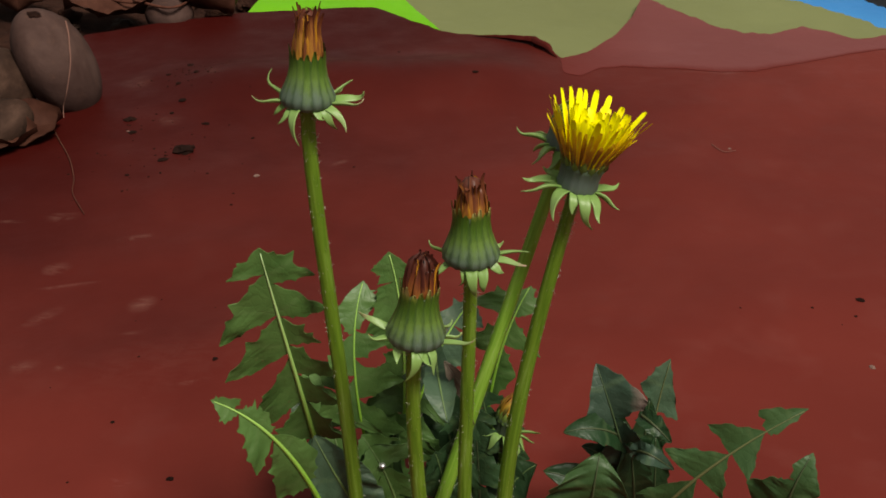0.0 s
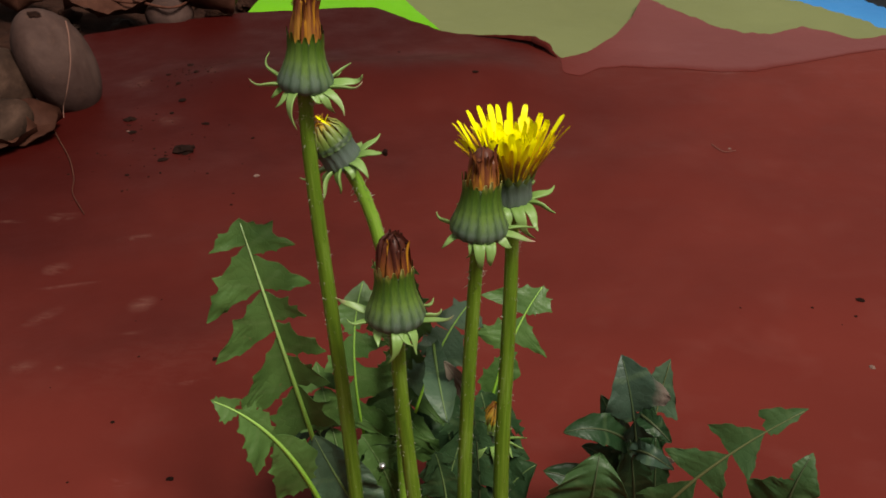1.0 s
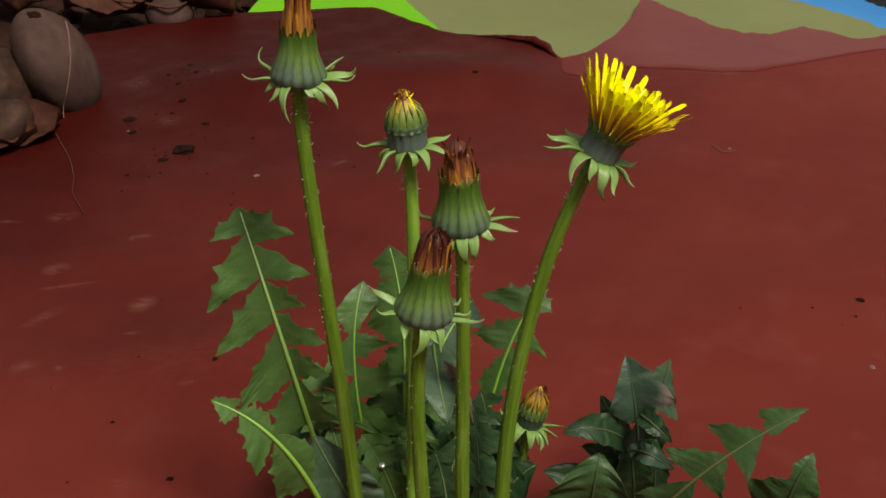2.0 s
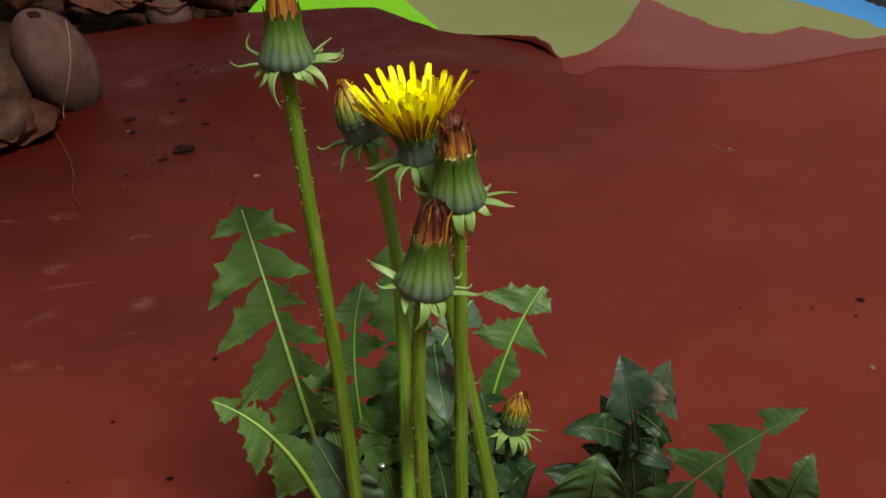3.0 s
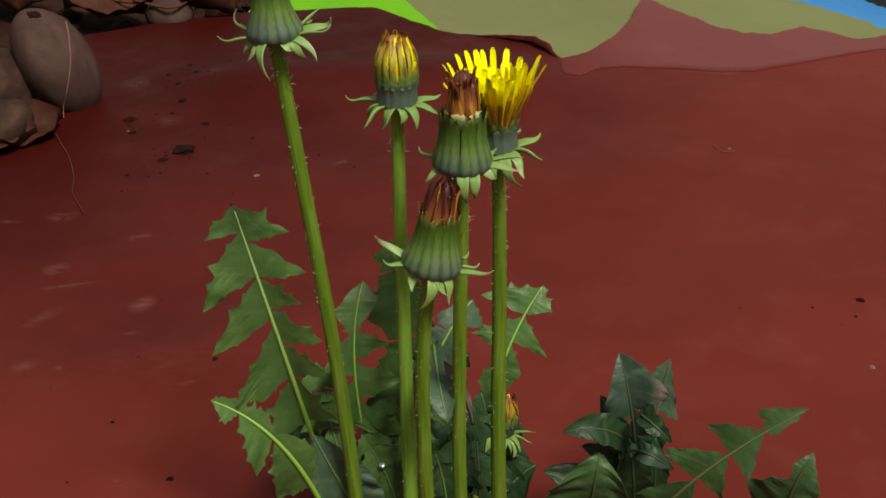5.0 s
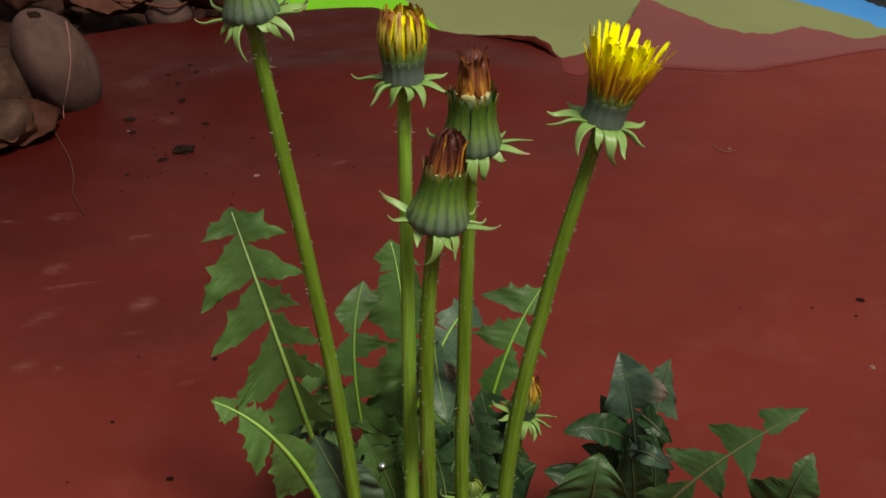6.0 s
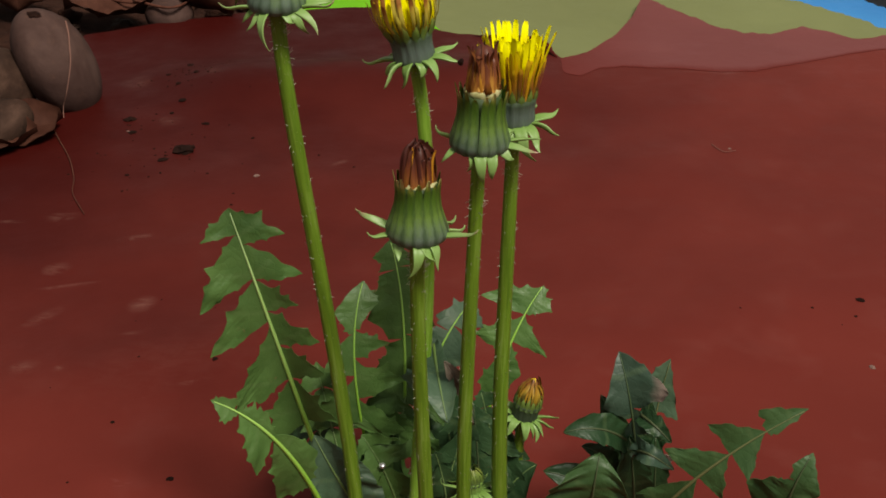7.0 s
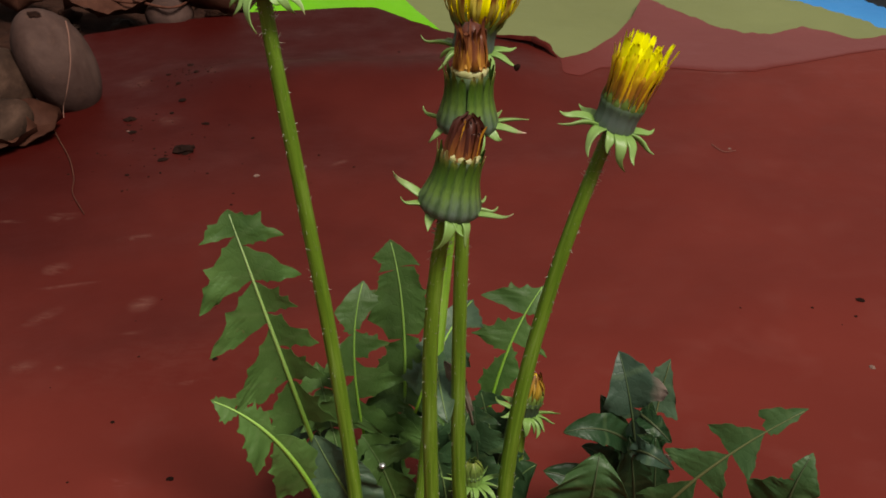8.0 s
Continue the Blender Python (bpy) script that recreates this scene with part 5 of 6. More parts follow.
B_ROWS = [
    (0.0, pose(-0.0071, -0.0220, 0.1104, 0, 5.0, 0)),
    (0.2, pose(-0.0056, -0.0220, 0.1087, 0, 7.0, 0)),
    (0.3, pose(-0.0061, -0.0220, 0.1070, 0, 7.0, 0)),
    (0.5, pose(-0.0078, -0.0220, 0.1061, 0, 6.0, 0)),
    (0.7, pose(-0.0095, -0.0220, 0.1104, 0, 2.0, 0)),
    (0.8, pose(-0.0106, -0.0220, 0.1133, 0, 0.0, 0)),
    (1.0, pose(-0.0119, -0.0220, 0.1160, 0, -1.0, 0)),
    (1.2, pose(-0.0099, -0.0220, 0.1167, 0, 2.0, 0)),
    (1.3, pose(-0.0086, -0.0220, 0.1172, 0, 3.0, 0)),
    (1.5, pose(-0.0059, -0.0220, 0.1170, 0, 6.0, 0)),
    (1.7, pose(-0.0046, -0.0220, 0.1155, 0, 8.0, 0)),
    (2.8, pose(-0.0076, -0.0220, 0.1269, 0, 4.0, 0)),
    (3.0, pose(-0.0048, -0.0220, 0.1249, 0, 7.0, 0)),
    (3.2, pose(-0.0031, -0.0220, 0.1241, 0, 8.0, 0)),
    (3.3, pose(-0.0038, -0.0220, 0.1241, 0, 5.0, 0)),
    (3.5, pose(-0.0058, -0.0220, 0.1244, 0, 2.0, 0)),
    (3.7, pose(-0.0093, -0.0220, 0.1295, 0, -2.0, 0)),
    (3.8, pose(-0.0106, -0.0220, 0.1322, 0, -3.0, 0)),
    (4.0, pose(-0.0115, -0.0220, 0.1347, 0, -3.0, 0)),
    (4.2, pose(-0.0096, -0.0220, 0.1346, 0, 2.0, 0)),
    (4.3, pose(-0.0077, -0.0220, 0.1341, 0, 5.0, 0)),
    (4.5, pose(-0.0049, -0.0220, 0.1333, 0, 8.0, 0)),
    (4.7, pose(-0.0029, -0.0220, 0.1303, 0, 10.0, 0)),
    (5.8, pose(-0.0055, -0.0220, 0.1438, 0, 2.0, 0)),
    (6.0, pose(-0.0016, -0.0220, 0.1433, 0, 8.0, 0)),
    (6.2, pose(0.0008, -0.0220, 0.1409, 0, 11.0, 0)),
    (6.5, pose(0.0019, -0.0220, 0.1371, 0, 13.0, 0)),
    (6.7, pose(-0.0008, -0.0220, 0.1373, 0, 10.0, 0)),
    (6.8, pose(-0.0033, -0.0220, 0.1382, 0, 6.0, 0)),
    (7.0, pose(-0.0063, -0.0220, 0.1401, 0, 1.0, 0)),
    (7.2, pose(-0.0077, -0.0220, 0.1439, 0, -1.0, 0)),
    (7.5, pose(-0.0058, -0.0220, 0.1487, 0, 4.0, 0)),
    (7.7, pose(-0.0035, -0.0220, 0.1490, 0, 8.0, 0)),
    (8.0, pose(0.0011, -0.0220, 0.1473, 0, 12.0, 0)),
]
C_ROWS = [
    (0.0, pose(0.0074, 0.0000, 0.1216, 0, 0.0, 0)),
    (0.3, pose(0.0066, 0.0000, 0.1222, 0, 0.0, 0)),
    (0.5, pose(0.0069, 0.0000, 0.1240, 0, 1.0, 0)),
    (0.7, pose(0.0087, 0.0000, 0.1260, 0, 2.0, 0)),
    (0.8, pose(0.0096, 0.0000, 0.1280, 0, 3.0, 0)),
    (1.0, pose(0.0093, 0.0000, 0.1296, 0, 3.0, 0)),
    (1.2, pose(0.0088, 0.0000, 0.1296, 0, 2.0, 0)),
    (1.3, pose(0.0079, 0.0000, 0.1296, 0, 1.0, 0)),
    (1.5, pose(0.0066, 0.0000, 0.1296, 0, -1.0, 0)),
    (1.7, pose(0.0054, 0.0000, 0.1296, 0, -2.0, 0)),
    (2.8, pose(0.0050, 0.0000, 0.1379, 0, -2.0, 0)),
    (3.0, pose(0.0038, 0.0000, 0.1382, 0, -3.0, 0)),
    (3.2, pose(0.0050, 0.0000, 0.1380, 0, 0.0, 0)),
    (3.3, pose(0.0059, 0.0000, 0.1377, 0, 2.0, 0)),
    (3.5, pose(0.0080, 0.0000, 0.1374, 0, 4.0, 0)),
    (3.7, pose(0.0095, 0.0000, 0.1403, 0, 5.0, 0)),
    (3.8, pose(0.0104, 0.0000, 0.1429, 0, 5.0, 0)),
    (4.0, pose(0.0101, 0.0000, 0.1455, 0, 4.0, 0)),
    (4.2, pose(0.0064, 0.0000, 0.1465, 0, 0.0, 0)),
    (4.3, pose(0.0055, 0.0000, 0.1468, 0, -1.0, 0)),
    (4.5, pose(0.0048, 0.0000, 0.1473, 0, -2.0, 0)),
    (4.7, pose(0.0045, 0.0000, 0.1474, 0, -1.0, 0)),
    (5.8, pose(0.0073, 0.0000, 0.1541, 0, 1.0, 0)),
    (6.0, pose(0.0071, 0.0000, 0.1538, 0, 1.0, 0)),
    (6.3, pose(0.0058, 0.0000, 0.1533, 0, 1.0, 0)),
    (6.5, pose(0.0076, 0.0000, 0.1527, 0, 3.0, 0)),
    (6.7, pose(0.0098, 0.0000, 0.1528, 0, 4.0, 0)),
    (6.8, pose(0.0098, 0.0000, 0.1536, 0, 3.0, 0)),
    (7.0, pose(0.0092, 0.0000, 0.1544, 0, 2.0, 0)),
    (7.2, pose(0.0082, 0.0000, 0.1563, 0, 1.0, 0)),
    (7.5, pose(0.0066, 0.0000, 0.1594, 0, 0.0, 0)),
    (7.7, pose(0.0063, 0.0000, 0.1600, 0, 1.0, 0)),
    (8.0, pose(0.0060, 0.0000, 0.1597, 0, 2.0, 0)),
]
D_ROWS = [
    (0.0, pose(0.0359, 0.0140, 0.1359, 0, 12.0, 0)),
    (0.2, pose(0.0354, 0.0140, 0.1356, 0, 11.0, 0)),
    (0.3, pose(0.0338, 0.0140, 0.1345, 0, 9.0, 0)),
    (0.5, pose(0.0274, 0.0140, 0.1320, 0, 4.0, 0)),
    (0.7, pose(0.0211, 0.0140, 0.1316, 0, 0.0, 0)),
    (0.8, pose(0.0193, 0.0140, 0.1316, 0, -3.0, 0)),
    (1.0, pose(0.0187, 0.0140, 0.1320, 0, -3.0, 0)),
    (1.2, pose(0.0203, 0.0140, 0.1351, 0, 8.0, 0)),
    (1.3, pose(0.0246, 0.0140, 0.1393, 0, 15.0, 0)),
    (1.5, pose(0.0351, 0.0140, 0.1449, 0, 24.0, 0)),
    (1.7, pose(0.0447, 0.0140, 0.1469, 0, 30.0, 0)),
    (2.8, pose(-0.0077, 0.0140, 0.1373, 0, -10.0, 0)),
    (2.9, pose(-0.0075, 0.0140, 0.1393, 0, -10.0, 0)),
    (3.0, pose(-0.0059, 0.0140, 0.1439, 0, -8.0, 0)),
    (3.2, pose(0.0132, 0.0140, 0.1505, 0, 0.0, 0)),
    (3.3, pose(0.0192, 0.0140, 0.1521, 0, 8.0, 0)),
    (3.5, pose(0.0353, 0.0140, 0.1534, 0, 24.0, 0)),
    (3.7, pose(0.0479, 0.0140, 0.1524, 0, 28.0, 0)),
    (3.8, pose(0.0521, 0.0140, 0.1505, 0, 27.0, 0)),
    (4.0, pose(0.0504, 0.0140, 0.1494, 0, 25.0, 0)),
    (4.2, pose(0.0444, 0.0140, 0.1469, 0, 19.0, 0)),
    (4.3, pose(0.0400, 0.0140, 0.1459, 0, 13.0, 0)),
    (4.5, pose(0.0249, 0.0140, 0.1439, 0, 0.0, 0)),
    (4.7, pose(0.0156, 0.0140, 0.1443, 0, -5.0, 0)),
    (5.8, pose(0.0415, 0.0140, 0.1561, 0, 15.0, 0)),
    (6.0, pose(0.0416, 0.0140, 0.1545, 0, 14.0, 0)),
    (6.2, pose(0.0369, 0.0140, 0.1508, 0, 9.0, 0)),
    (6.5, pose(0.0248, 0.0140, 0.1485, 0, 0.0, 0)),
    (6.7, pose(0.0206, 0.0140, 0.1498, 0, -3.0, 0)),
    (6.8, pose(0.0192, 0.0140, 0.1515, 0, -3.0, 0)),
    (7.0, pose(0.0185, 0.0140, 0.1550, 0, 0.0, 0)),
    (7.2, pose(0.0229, 0.0140, 0.1565, 0, 4.0, 0)),
    (7.5, pose(0.0340, 0.0140, 0.1601, 0, 15.0, 0)),
    (7.7, pose(0.0419, 0.0140, 0.1571, 0, 19.0, 0)),
    (7.8, pose(0.0440, 0.0140, 0.1557, 0, 20.0, 0)),
    (8.0, pose(0.0444, 0.0140, 0.1534, 0, 19.0, 0)),
]
E_ROWS = [
    (0.0, pose(0.0338, 0.0300, 0.1410, 0, 15.0, 0)),
    (0.2, pose(0.0303, 0.0300, 0.1410, 0, 10.0, 0)),
    (0.3, pose(0.0271, 0.0300, 0.1427, 0, -4.0, 0)),
    (0.5, pose(0.0145, 0.0300, 0.1454, 0, -22.0, 0)),
    (0.7, pose(-0.0052, 0.0300, 0.1429, 0, -36.0, 0)),
    (0.8, pose(-0.0164, 0.0300, 0.1389, 0, -38.0, 0)),
    (1.0, pose(-0.0272, 0.0300, 0.1365, 0, -30.0, 0)),
    (1.2, pose(-0.0168, 0.0300, 0.1420, 0, -12.0, 0)),
    (1.3, pose(-0.0125, 0.0300, 0.1434, 0, -5.0, 0)),
    (1.5, pose(-0.0030, 0.0300, 0.1444, 0, 2.0, 0)),
    (1.7, pose(-0.0088, 0.0300, 0.1446, 0, -3.0, 0)),
    (2.8, pose(-0.0039, 0.0300, 0.1319, 0, -5.0, 0)),
    (2.9, pose(-0.0074, 0.0300, 0.1340, 0, -10.0, 0)),
    (3.0, pose(-0.0212, 0.0300, 0.1437, 0, -20.0, 0)),
    (3.2, pose(-0.0244, 0.0300, 0.1437, 0, -18.0, 0)),
    (3.3, pose(-0.0232, 0.0300, 0.1444, 0, -8.0, 0)),
    (3.5, pose(-0.0167, 0.0300, 0.1446, 0, 2.0, 0)),
    (3.7, pose(-0.0091, 0.0300, 0.1471, 0, 2.0, 0)),
    (3.8, pose(-0.0094, 0.0300, 0.1485, 0, 1.0, 0)),
    (4.0, pose(-0.0113, 0.0300, 0.1493, 0, 0.0, 0)),
    (4.2, pose(-0.0169, 0.0300, 0.1495, 0, -3.0, 0)),
    (4.3, pose(-0.0182, 0.0300, 0.1497, 0, -3.0, 0)),
    (4.5, pose(-0.0160, 0.0300, 0.1498, 0, 0.0, 0)),
    (4.7, pose(-0.0141, 0.0300, 0.1512, 0, 0.0, 0)),
    (5.8, pose(-0.0119, 0.0300, 0.1604, 0, 0.0, 0)),
    (6.0, pose(-0.0108, 0.0300, 0.1603, 0, 0.0, 0)),
    (6.2, pose(-0.0062, 0.0300, 0.1621, 0, 0.0, 0)),
    (6.5, pose(-0.0015, 0.0300, 0.1653, 0, -2.0, 0)),
    (6.8, pose(-0.0031, 0.0300, 0.1659, 0, -5.0, 0)),
    (7.0, pose(-0.0075, 0.0300, 0.1669, 0, -10.0, 0)),
    (7.2, pose(-0.0153, 0.0300, 0.1672, 0, -13.0, 0)),
    (7.5, pose(-0.0165, 0.0300, 0.1679, 0, -10.0, 0)),
    (7.7, pose(-0.0087, 0.0300, 0.1676, 0, 0.0, 0)),
    (8.0, pose(0.0078, 0.0300, 0.1693, 0, 8.0, 0)),
]
F_ROWS = [
    (0.0, pose(0.0199, 0.0340, 0.0405, 0, 14.0, 0)),
    (0.5, pose(0.0179, 0.0340, 0.0371, 0, 10.0, 0)),
    (1.0, pose(0.0161, 0.0340, 0.0371, 0, 6.0, 0)),
    (1.3, pose(0.0220, 0.0340, 0.0416, 0, 10.0, 0)),
    (1.5, pose(0.0269, 0.0340, 0.0438, 0, 14.0, 0)),
    (1.7, pose(0.0279, 0.0340, 0.0443, 0, 14.0, 0)),
    (2.8, pose(0.0221, 0.0340, 0.0382, 0, 10.0, 0)),
    (3.0, pose(0.0221, 0.0340, 0.0405, 0, 10.0, 0)),
    (3.5, pose(0.0243, 0.0340, 0.0450, 0, 12.0, 0)),
    (3.7, pose(0.0257, 0.0340, 0.0452, 0, 14.0, 0)),
    (4.0, pose(0.0243, 0.0340, 0.0434, 0, 12.0, 0)),
    (4.5, pose(0.0185, 0.0340, 0.0382, 0, 8.0, 0)),
    (5.8, pose(0.0243, 0.0340, 0.0465, 0, 12.0, 0)),
    (6.0, pose(0.0250, 0.0340, 0.0465, 0, 12.0, 0)),
    (6.5, pose(0.0265, 0.0340, 0.0456, 0, 14.0, 0)),
    (7.0, pose(0.0257, 0.0340, 0.0461, 0, 12.0, 0)),
    (7.5, pose(0.0250, 0.0340, 0.0472, 0, 12.0, 0)),
    (8.0, pose(0.0260, 0.0340, 0.0478, 0, 12.0, 0)),
]
# how far the ligules lean outwards, degrees
D_OPEN = [(0.0, 25), (0.8, 29), (1.5, 33), (1.7, 33), (2.8, 35), (3.2, 29), (3.5, 21), (3.8, 20), (4.2, 25), (4.7, 24), (5.8, 18), (6.5, 13), (7.0, 10), (7.5, 7), (8.0, 3)]
E_OPEN = [(0.0, -27), (1.5, -27), (2.8, -27), (3.5, -26), (4.5, -22), (5.8, -7), (6.2, -2), (6.5, 3), (7.0, 14), (7.5, 16), (8.0, 20)]
# how deep the ligules still sit in the bud, millimetres
E_SINK = [(0.0, 4.2), (1.5, 3.2), (2.8, 1.6), (3.5, 0.8), (4.5, 0.2), (5.8, 0.0), (8.0, 0.0)]
F_OPEN = [(0.0, -20), (8.0, -20)]


def smooth_rows(rows, step=0.1):
    """A path sampled evenly, so that head and stalk stay joined between its rows."""
    pts = [(t, *m.translation, m.to_euler().y) for t, m in rows]
    n = len(pts)
    slopes = []
    for i in range(n):
        if i in (0, n - 1):
            a, b = (pts[0], pts[1]) if i == 0 else (pts[-2], pts[-1])
            slopes.append([(q - p) / (b[0] - a[0]) for p, q in zip(a[1:], b[1:])])
        else:
            h0, h1 = pts[i][0] - pts[i - 1][0], pts[i + 1][0] - pts[i][0]
            slopes.append([(h1 * (q - p) / h0 + h0 * (r - q) / h1) / (h0 + h1) for p, q, r in zip(pts[i - 1][1:], pts[i][1:], pts[i + 1][1:])])
    out, t = [], 0.0
    while t < 8.0 + 1e-6:
        i = max(k for k in range(n - 1) if pts[k][0] <= t + 1e-6)
        h = pts[i + 1][0] - pts[i][0]
        s = (t - pts[i][0]) / h
        a, b, c, d = 2 * s ** 3 - 3 * s ** 2 + 1, (s ** 3 - 2 * s ** 2 + s) * h, -2 * s ** 3 + 3 * s ** 2, (s ** 3 - s ** 2) * h
        x, y, z, e = (a * p + b * u + c * q + d * v for p, q, u, v in zip(pts[i][1:], pts[i + 1][1:], slopes[i], slopes[i + 1]))
        out.append((round(t, 2), pose(x, y, z, 0, math.degrees(e), 0)))
        t += step
    return out


def local(flower, rows):
    """Rows of world poses in the space of a flower that stands unturned."""
    m = Matrix.Translation(-flower.location)
    return [(t, m @ p) for t, p in rows]


GROUP = "dandelion flowers of one clump"
flower_a = thing("spent_dandelion", (-0.0252, -0.0030, 0.0000), "tall withered dandelion head with brown tuft on a green stalk", "flower", GROUP)
flower_b = thing("spent_dandelion", (-0.0032, -0.0140, 0.0000), "low withered dandelion head with dark brown tuft and reflexed bracts", "flower", GROUP)
flower_c = thing("spent_dandelion", (0.0089, 0.0030, 0.0000), "withered dandelion head with brown tuft and pale opening rim", "flower", GROUP)
flower_d = thing("yellow_dandelion", (0.0197, 0.0130, 0.0000), "bright yellow dandelion flower with amber outer ligules, swaying", "flower", GROUP)
flower_e = thing("budding_dandelion", (-0.0094, 0.0110, 0.0000), "round green dandelion bud opening yellow on a swaying stalk", "flower", GROUP)
flower_f = thing("small_dandelion_bud", (0.0217, 0.0320, 0.0000), "small closed amber dandelion bud low among the leaves", "flower", GROUP)

head_a, tuft_a, pap_a, in_a = spent_head(flower_a, "flower_head", 0.86, 2, SPREAD_A, 0.90, 0.0128, high=1.25)
head_b, tuft_b, pap_b, in_b = spent_head(flower_b, "flower_head", 0.96, 5, SPREAD_B, 0.94, 0.0118, DARK_BROWN)
head_c, tuft_c, pap_c, in_c = spent_head(flower_c, "flower_head", 0.97, 8, SPREAD_C, 0.92, 0.0115)
RINGS_D = [(5.2, 22, 1.0, 10.6, 0.56, RUST_STRIPE), (5.0, 34, 1.04, 13.0, 0.52, AMBER), (4.5, 22, 1.04, 15.2, 0.80, YELLOW), (3.6, 20, 0.68, 13.4, 0.86, YELLOW), (2.4, 20, 0.40, 10.8, 0.92, YELLOW), (0.9, 12, 0.15, 8.8, 0.8, YELLOW)]
RINGS_E = [(5.0, 44, 1.0, 10.9, 0.52, STREAKED), (4.5, 30, 0.96, 10.6, 0.6, YELLOW), (3.0, 16, 0.6, 9.2, 0.65, YELLOW), (1.6, 10, 0.3, 7.6, 0.65, YELLOW)]
RINGS_F = [(4.8, 32, 1.0, 11.0, 0.5, RUSTY), (3.6, 14, 0.85, 10.5, 0.7, AMBER)]
head_d, hinged_d = open_head(flower_d, "flower_head", 1.12, 13, RINGS_D, SPREAD_D, inner_len=2.7)
head_e, hinged_e = open_head(flower_e, "flower_head", 1.12, 17, RINGS_E, SPREAD_E, inner_len=6.0, reach=0.0084, belly=1.25)
# tiny black insect sitting on a bract tip, made as one rough lump
bm = bmesh.new()
bmesh.ops.create_icosphere(bm, subdivisions=2, radius=0.0009)
for v in bm.verts:
    v.co *= 1 + 0.5 * noise.noise(v.co * 2200)
me = bpy.data.meshes.new("dried_tip")
bm.to_mesh(me)
bm.free()
me.materials.append(CRUMB)
tips = list(head_e["tips"])
at = max((tips[k:k + 3] for k in range(0, len(tips), 3)), key=lambda p: p[0] - 1.5 * p[2])
part("dried_tip", me, head_e, pose(*at), "tiny black insect on a bract tip")
head_f, hinged_f = open_head(flower_f, "flower_head", 0.85, 19, RINGS_F, SPREAD_F, inner_len=5.0, reach=0.0105, belly=1.2, cup=CUP)

flower_g = thing("young_dandelion_bud", (0.0086, 0.0150, 0.0000), "small unopened light green dandelion bud deep among the stalks", "flower", GROUP)
head_g, hinged_g = open_head(flower_g, "flower_head", 0.62, 23, [(4.6, 22, 1.0, 8.0, 0.6, UPPER)], SPREAD_F, inner_len=7.0, reach=0.0150, belly=1.2, cup=OUTER)
G_ROWS = [(0.0, pose(0.0086, 0.0150, 0.0130)), (4.5, pose(0.0086, 0.0150, 0.0180)), (6.5, pose(0.0092, 0.0150, 0.0300)), (8.0, pose(0.0092, 0.0150, 0.0345))]
UPRIGHT = (0.0, 0.0, 1.0)
STALKS = [
    (flower_a, head_a, A_ROWS, (0.05, 0, 1), 16, 0.0022, 0.00175, STEM, 1, 0.0, 0.5, 1.0),
    (flower_b, head_b, B_ROWS, UPRIGHT, 14, 0.0022, 0.0018, STEM, 2, 0.9, 0.8, 1.3),
    (flower_c, head_c, C_ROWS, (-0.15, 0, 1), 14, 0.0023, 0.0018, STEM, 3, 0.9, 1.1, 0.7),
    (flower_d, head_d, D_ROWS, (-0.10, 0, 1), 16, 0.0026, 0.0018, STEM, 4, 0.0, 0.8, 1.0),
    (flower_e, head_e, E_ROWS, (0.0, 0, 1), 18, 0.0024, 0.0018, STEM_PALE, 5, 0.9, 0.8, 1.0),
    (flower_g, head_g, G_ROWS, UPRIGHT, 6, 0.0018, 0.0014, STEM, 7, 0.6, 0.5, 1.0),
    (flower_f, head_f, F_ROWS, (0.1, 0, 1), 8, 0.0019, 0.0015, STEM, 6, 0.6, 0.5, 1.0),
]


def between(rows, t):
    """Value at a time, on straight lines from row to row."""
    for (t0, a), (t1, b) in zip(rows, rows[1:]):
        if t <= t1:
            return a + (b - a) * (t - t0) / (t1 - t0)
    return rows[-1][1]


def turned(ob, t_rows):
    """Key a leaf about its foot: rows of seconds, lean sideways and lean forwards in degrees."""
    m0 = Matrix([list(ob["rest"])[k * 4:k * 4 + 4] for k in range(4)])
    at = Matrix.Translation(m0.translation)
    walk(ob, [(t, at @ pose(0, 0, 0, fw, sd, 0) @ at.inverted() @ m0) for t, sd, fw in t_rows])


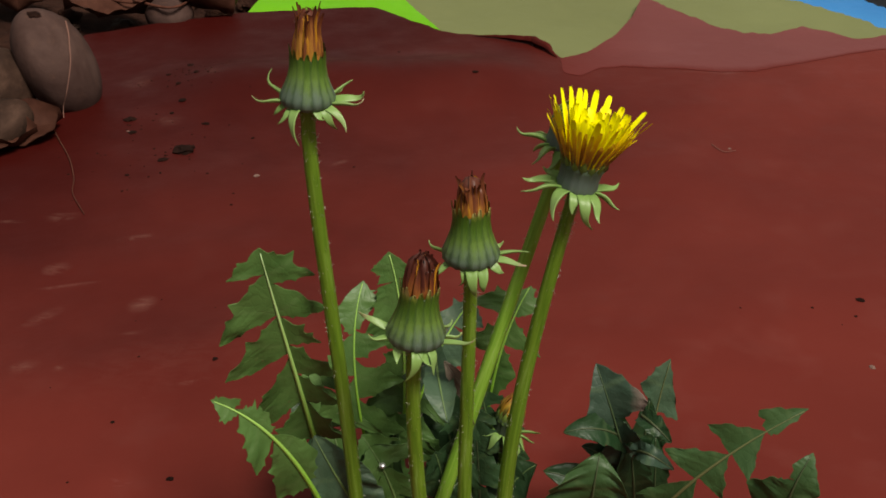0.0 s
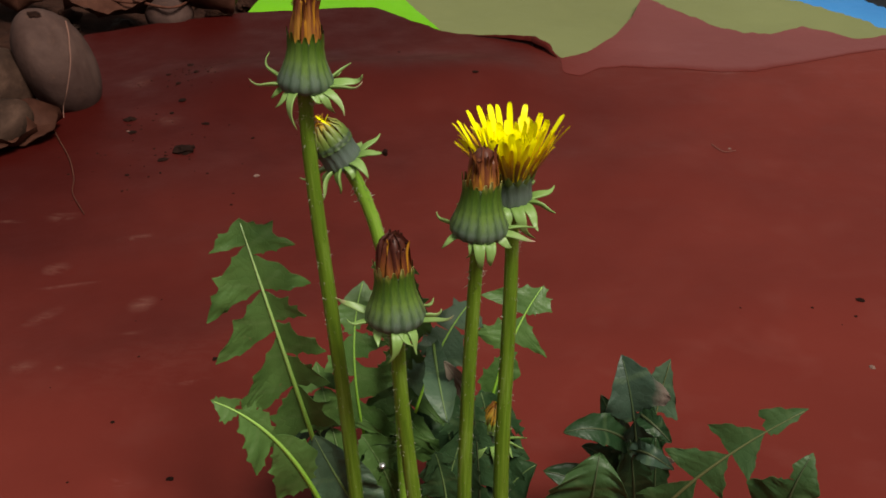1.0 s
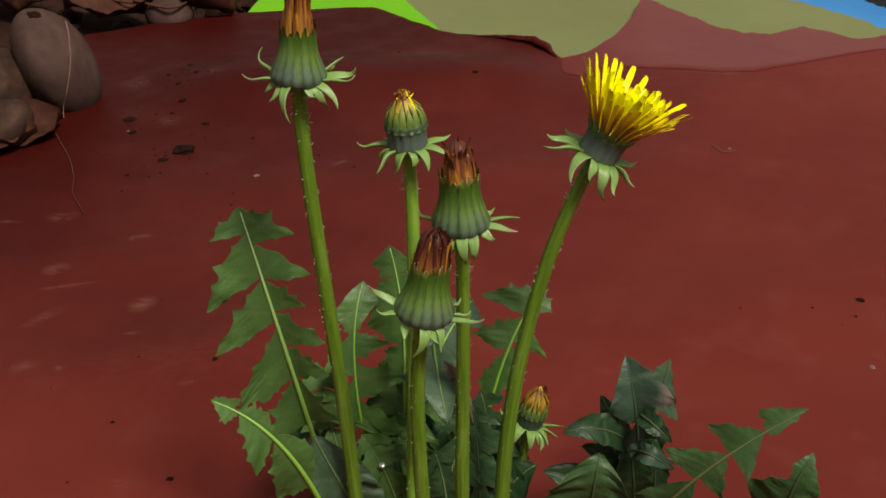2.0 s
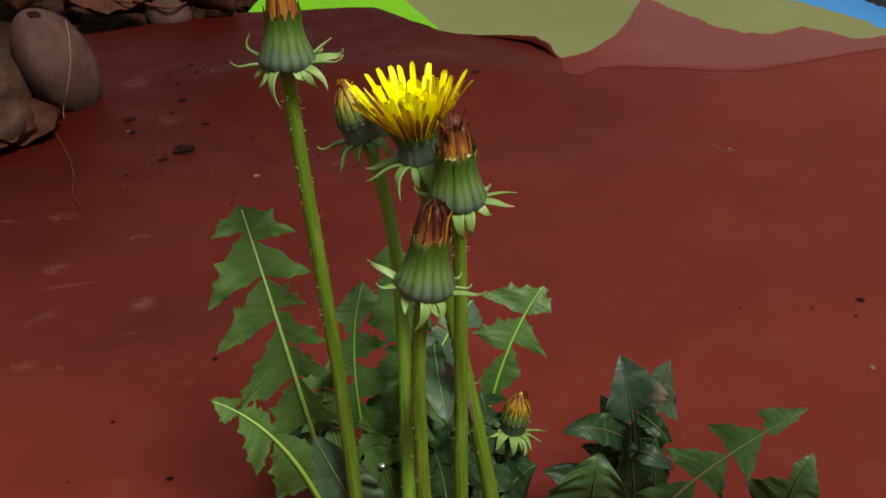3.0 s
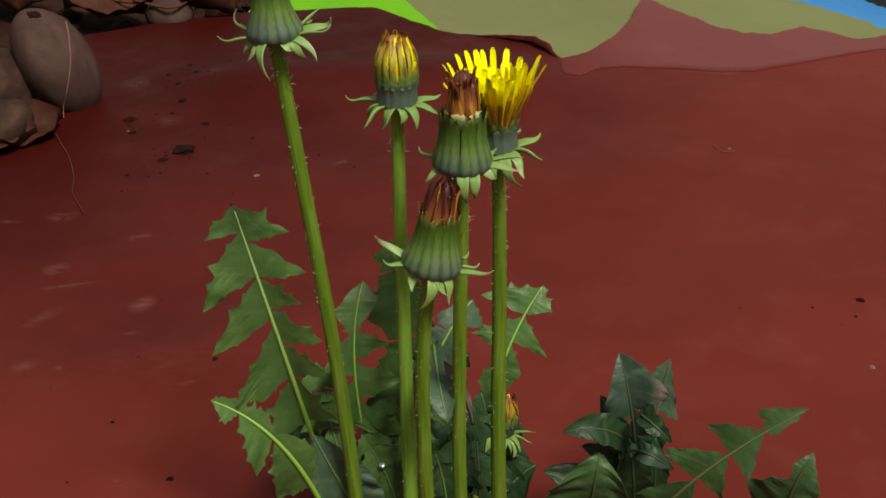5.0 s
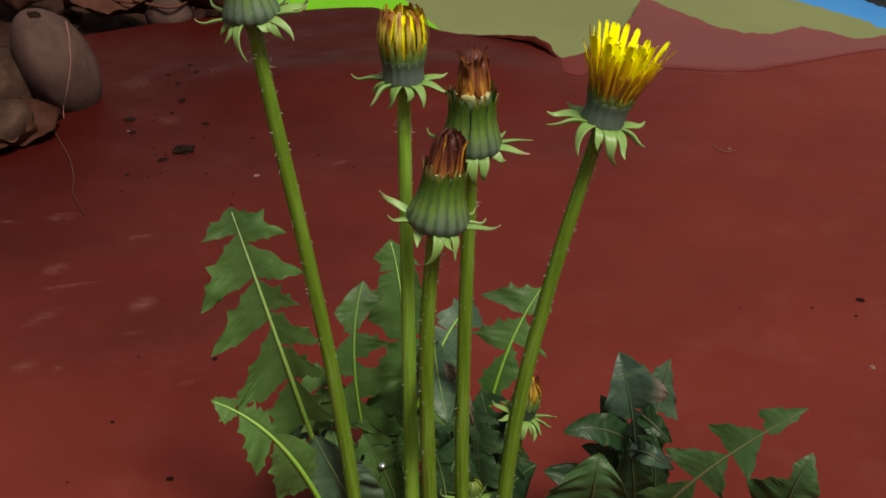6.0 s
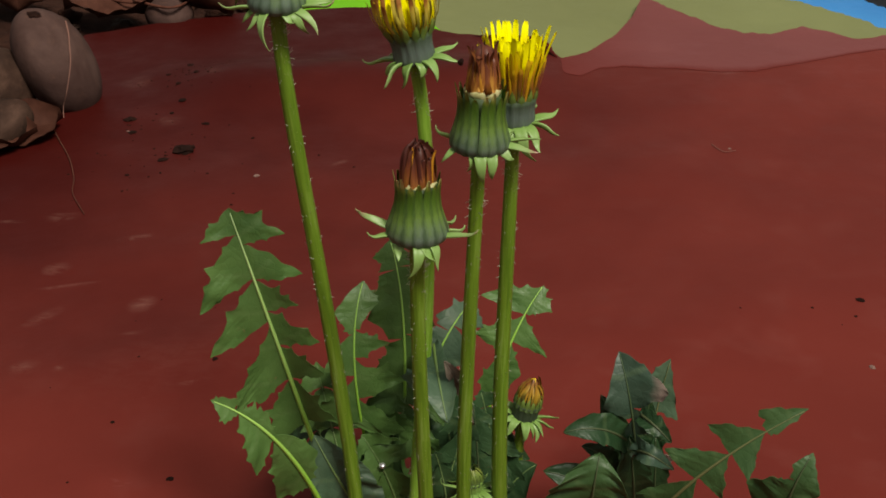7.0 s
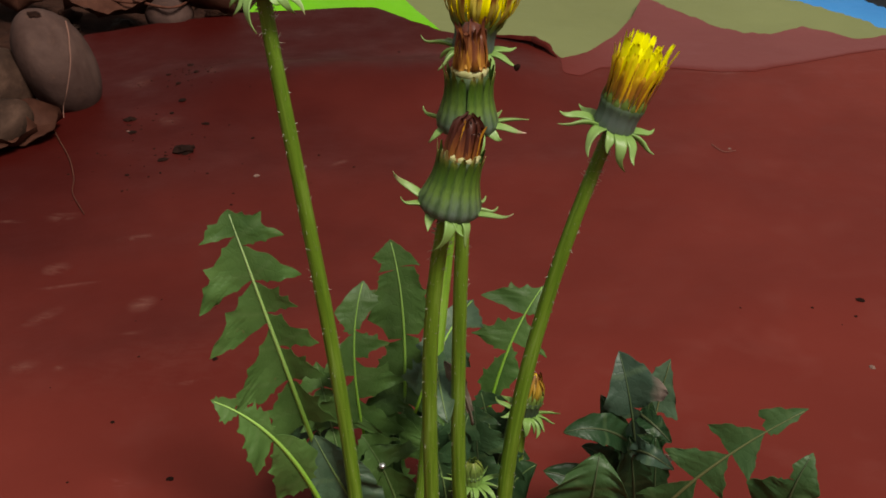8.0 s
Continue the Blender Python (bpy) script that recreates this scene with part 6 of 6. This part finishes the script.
def motions():
    for flower, head, rows, lean, n, r0, r1, material, seed, follow, bow, rise in STALKS:
        own = local(flower, smooth_rows(rows))
        walk(head, own)
        for ob, piece_rows in stalk(flower, (0, 0, -0.004), lean, own, n, r0, r1, material, seed, follow, bow, rise):
            walk(ob, piece_rows)
    for hinged, opening, sink in ((hinged_d, D_OPEN, None), (hinged_e, E_OPEN, E_SINK), (hinged_f, F_OPEN, None), (hinged_g, F_OPEN, None)):
        for ob, r, z, turn, share, extra in hinged:
            deep = sink if sink and ob.name.startswith("ligule") else [(0.0, 0.0), (8.0, 0.0)]
            walk(ob, [(t, pose(0, 0, 0, 0, 0, turn) @ pose(r - between(deep, t) * 0.26 * MM, 0, z - between(deep, t) * MM, 0, a * share + extra, 0)) for t, a in opening])
    # the dry heads loosen: their bracts lean outwards at the tip
    for pieces, rows in ((in_c, [(0.0, 0), (1.5, 0.8), (3.0, 3.0), (4.5, 5.2), (8.0, 6.0)]), (in_b, [(0.0, 0), (4.5, 0.4), (6.5, 2.2), (8.0, 3.4)])):
        for ob in pieces:
            m0 = ob.matrix_basis.copy()
            walk(ob, [(t, m0 @ pose(0, 0, 0.002, 0, a, 0) @ pose(0, 0, -0.002)) for t, a in rows])
    walk(pap_c, [(0.0, pap_c.matrix_basis), (1.5, pap_c.matrix_basis), (4.0, pap_c.matrix_basis @ pose(0, 0, 0.0012)), (8.0, pap_c.matrix_basis @ pose(0, 0, 0.0020))])
    walk(pap_b, [(0.0, pap_b.matrix_basis), (4.5, pap_b.matrix_basis), (8.0, pap_b.matrix_basis @ pose(0, 0, 0.0014))])
    walk(tuft_c, [(0.0, tuft_c.matrix_basis), (3.0, tuft_c.matrix_basis @ pose(0, 0, 0.0005)), (8.0, tuft_c.matrix_basis @ pose(0, 0, 0.003))])
    turned(leaf_left, [(0.0, 5, 14), (0.5, 1.5, 9), (1.0, 0.5, 5), (1.5, 0, 2.5), (3.0, 0, 0), (4.7, -1, 0), (8.0, -2, 1)])
    turned(leaf_tall, [(0.0, 0, 9), (1.0, 0, 7), (3.0, 0, 3), (6.0, 0, 0), (8.0, 0, 0)])
    turned(leaf_right, [(0.0, -6, 8), (0.5, -2, 2), (0.8, 0, 0), (8.0, 0, 0)])
    turned(leaf_up, [(0.0, -6, 3), (0.5, -2, 0), (1.5, 3, 2), (3.0, 1, 1), (8.0, 1, -1)])


motions()
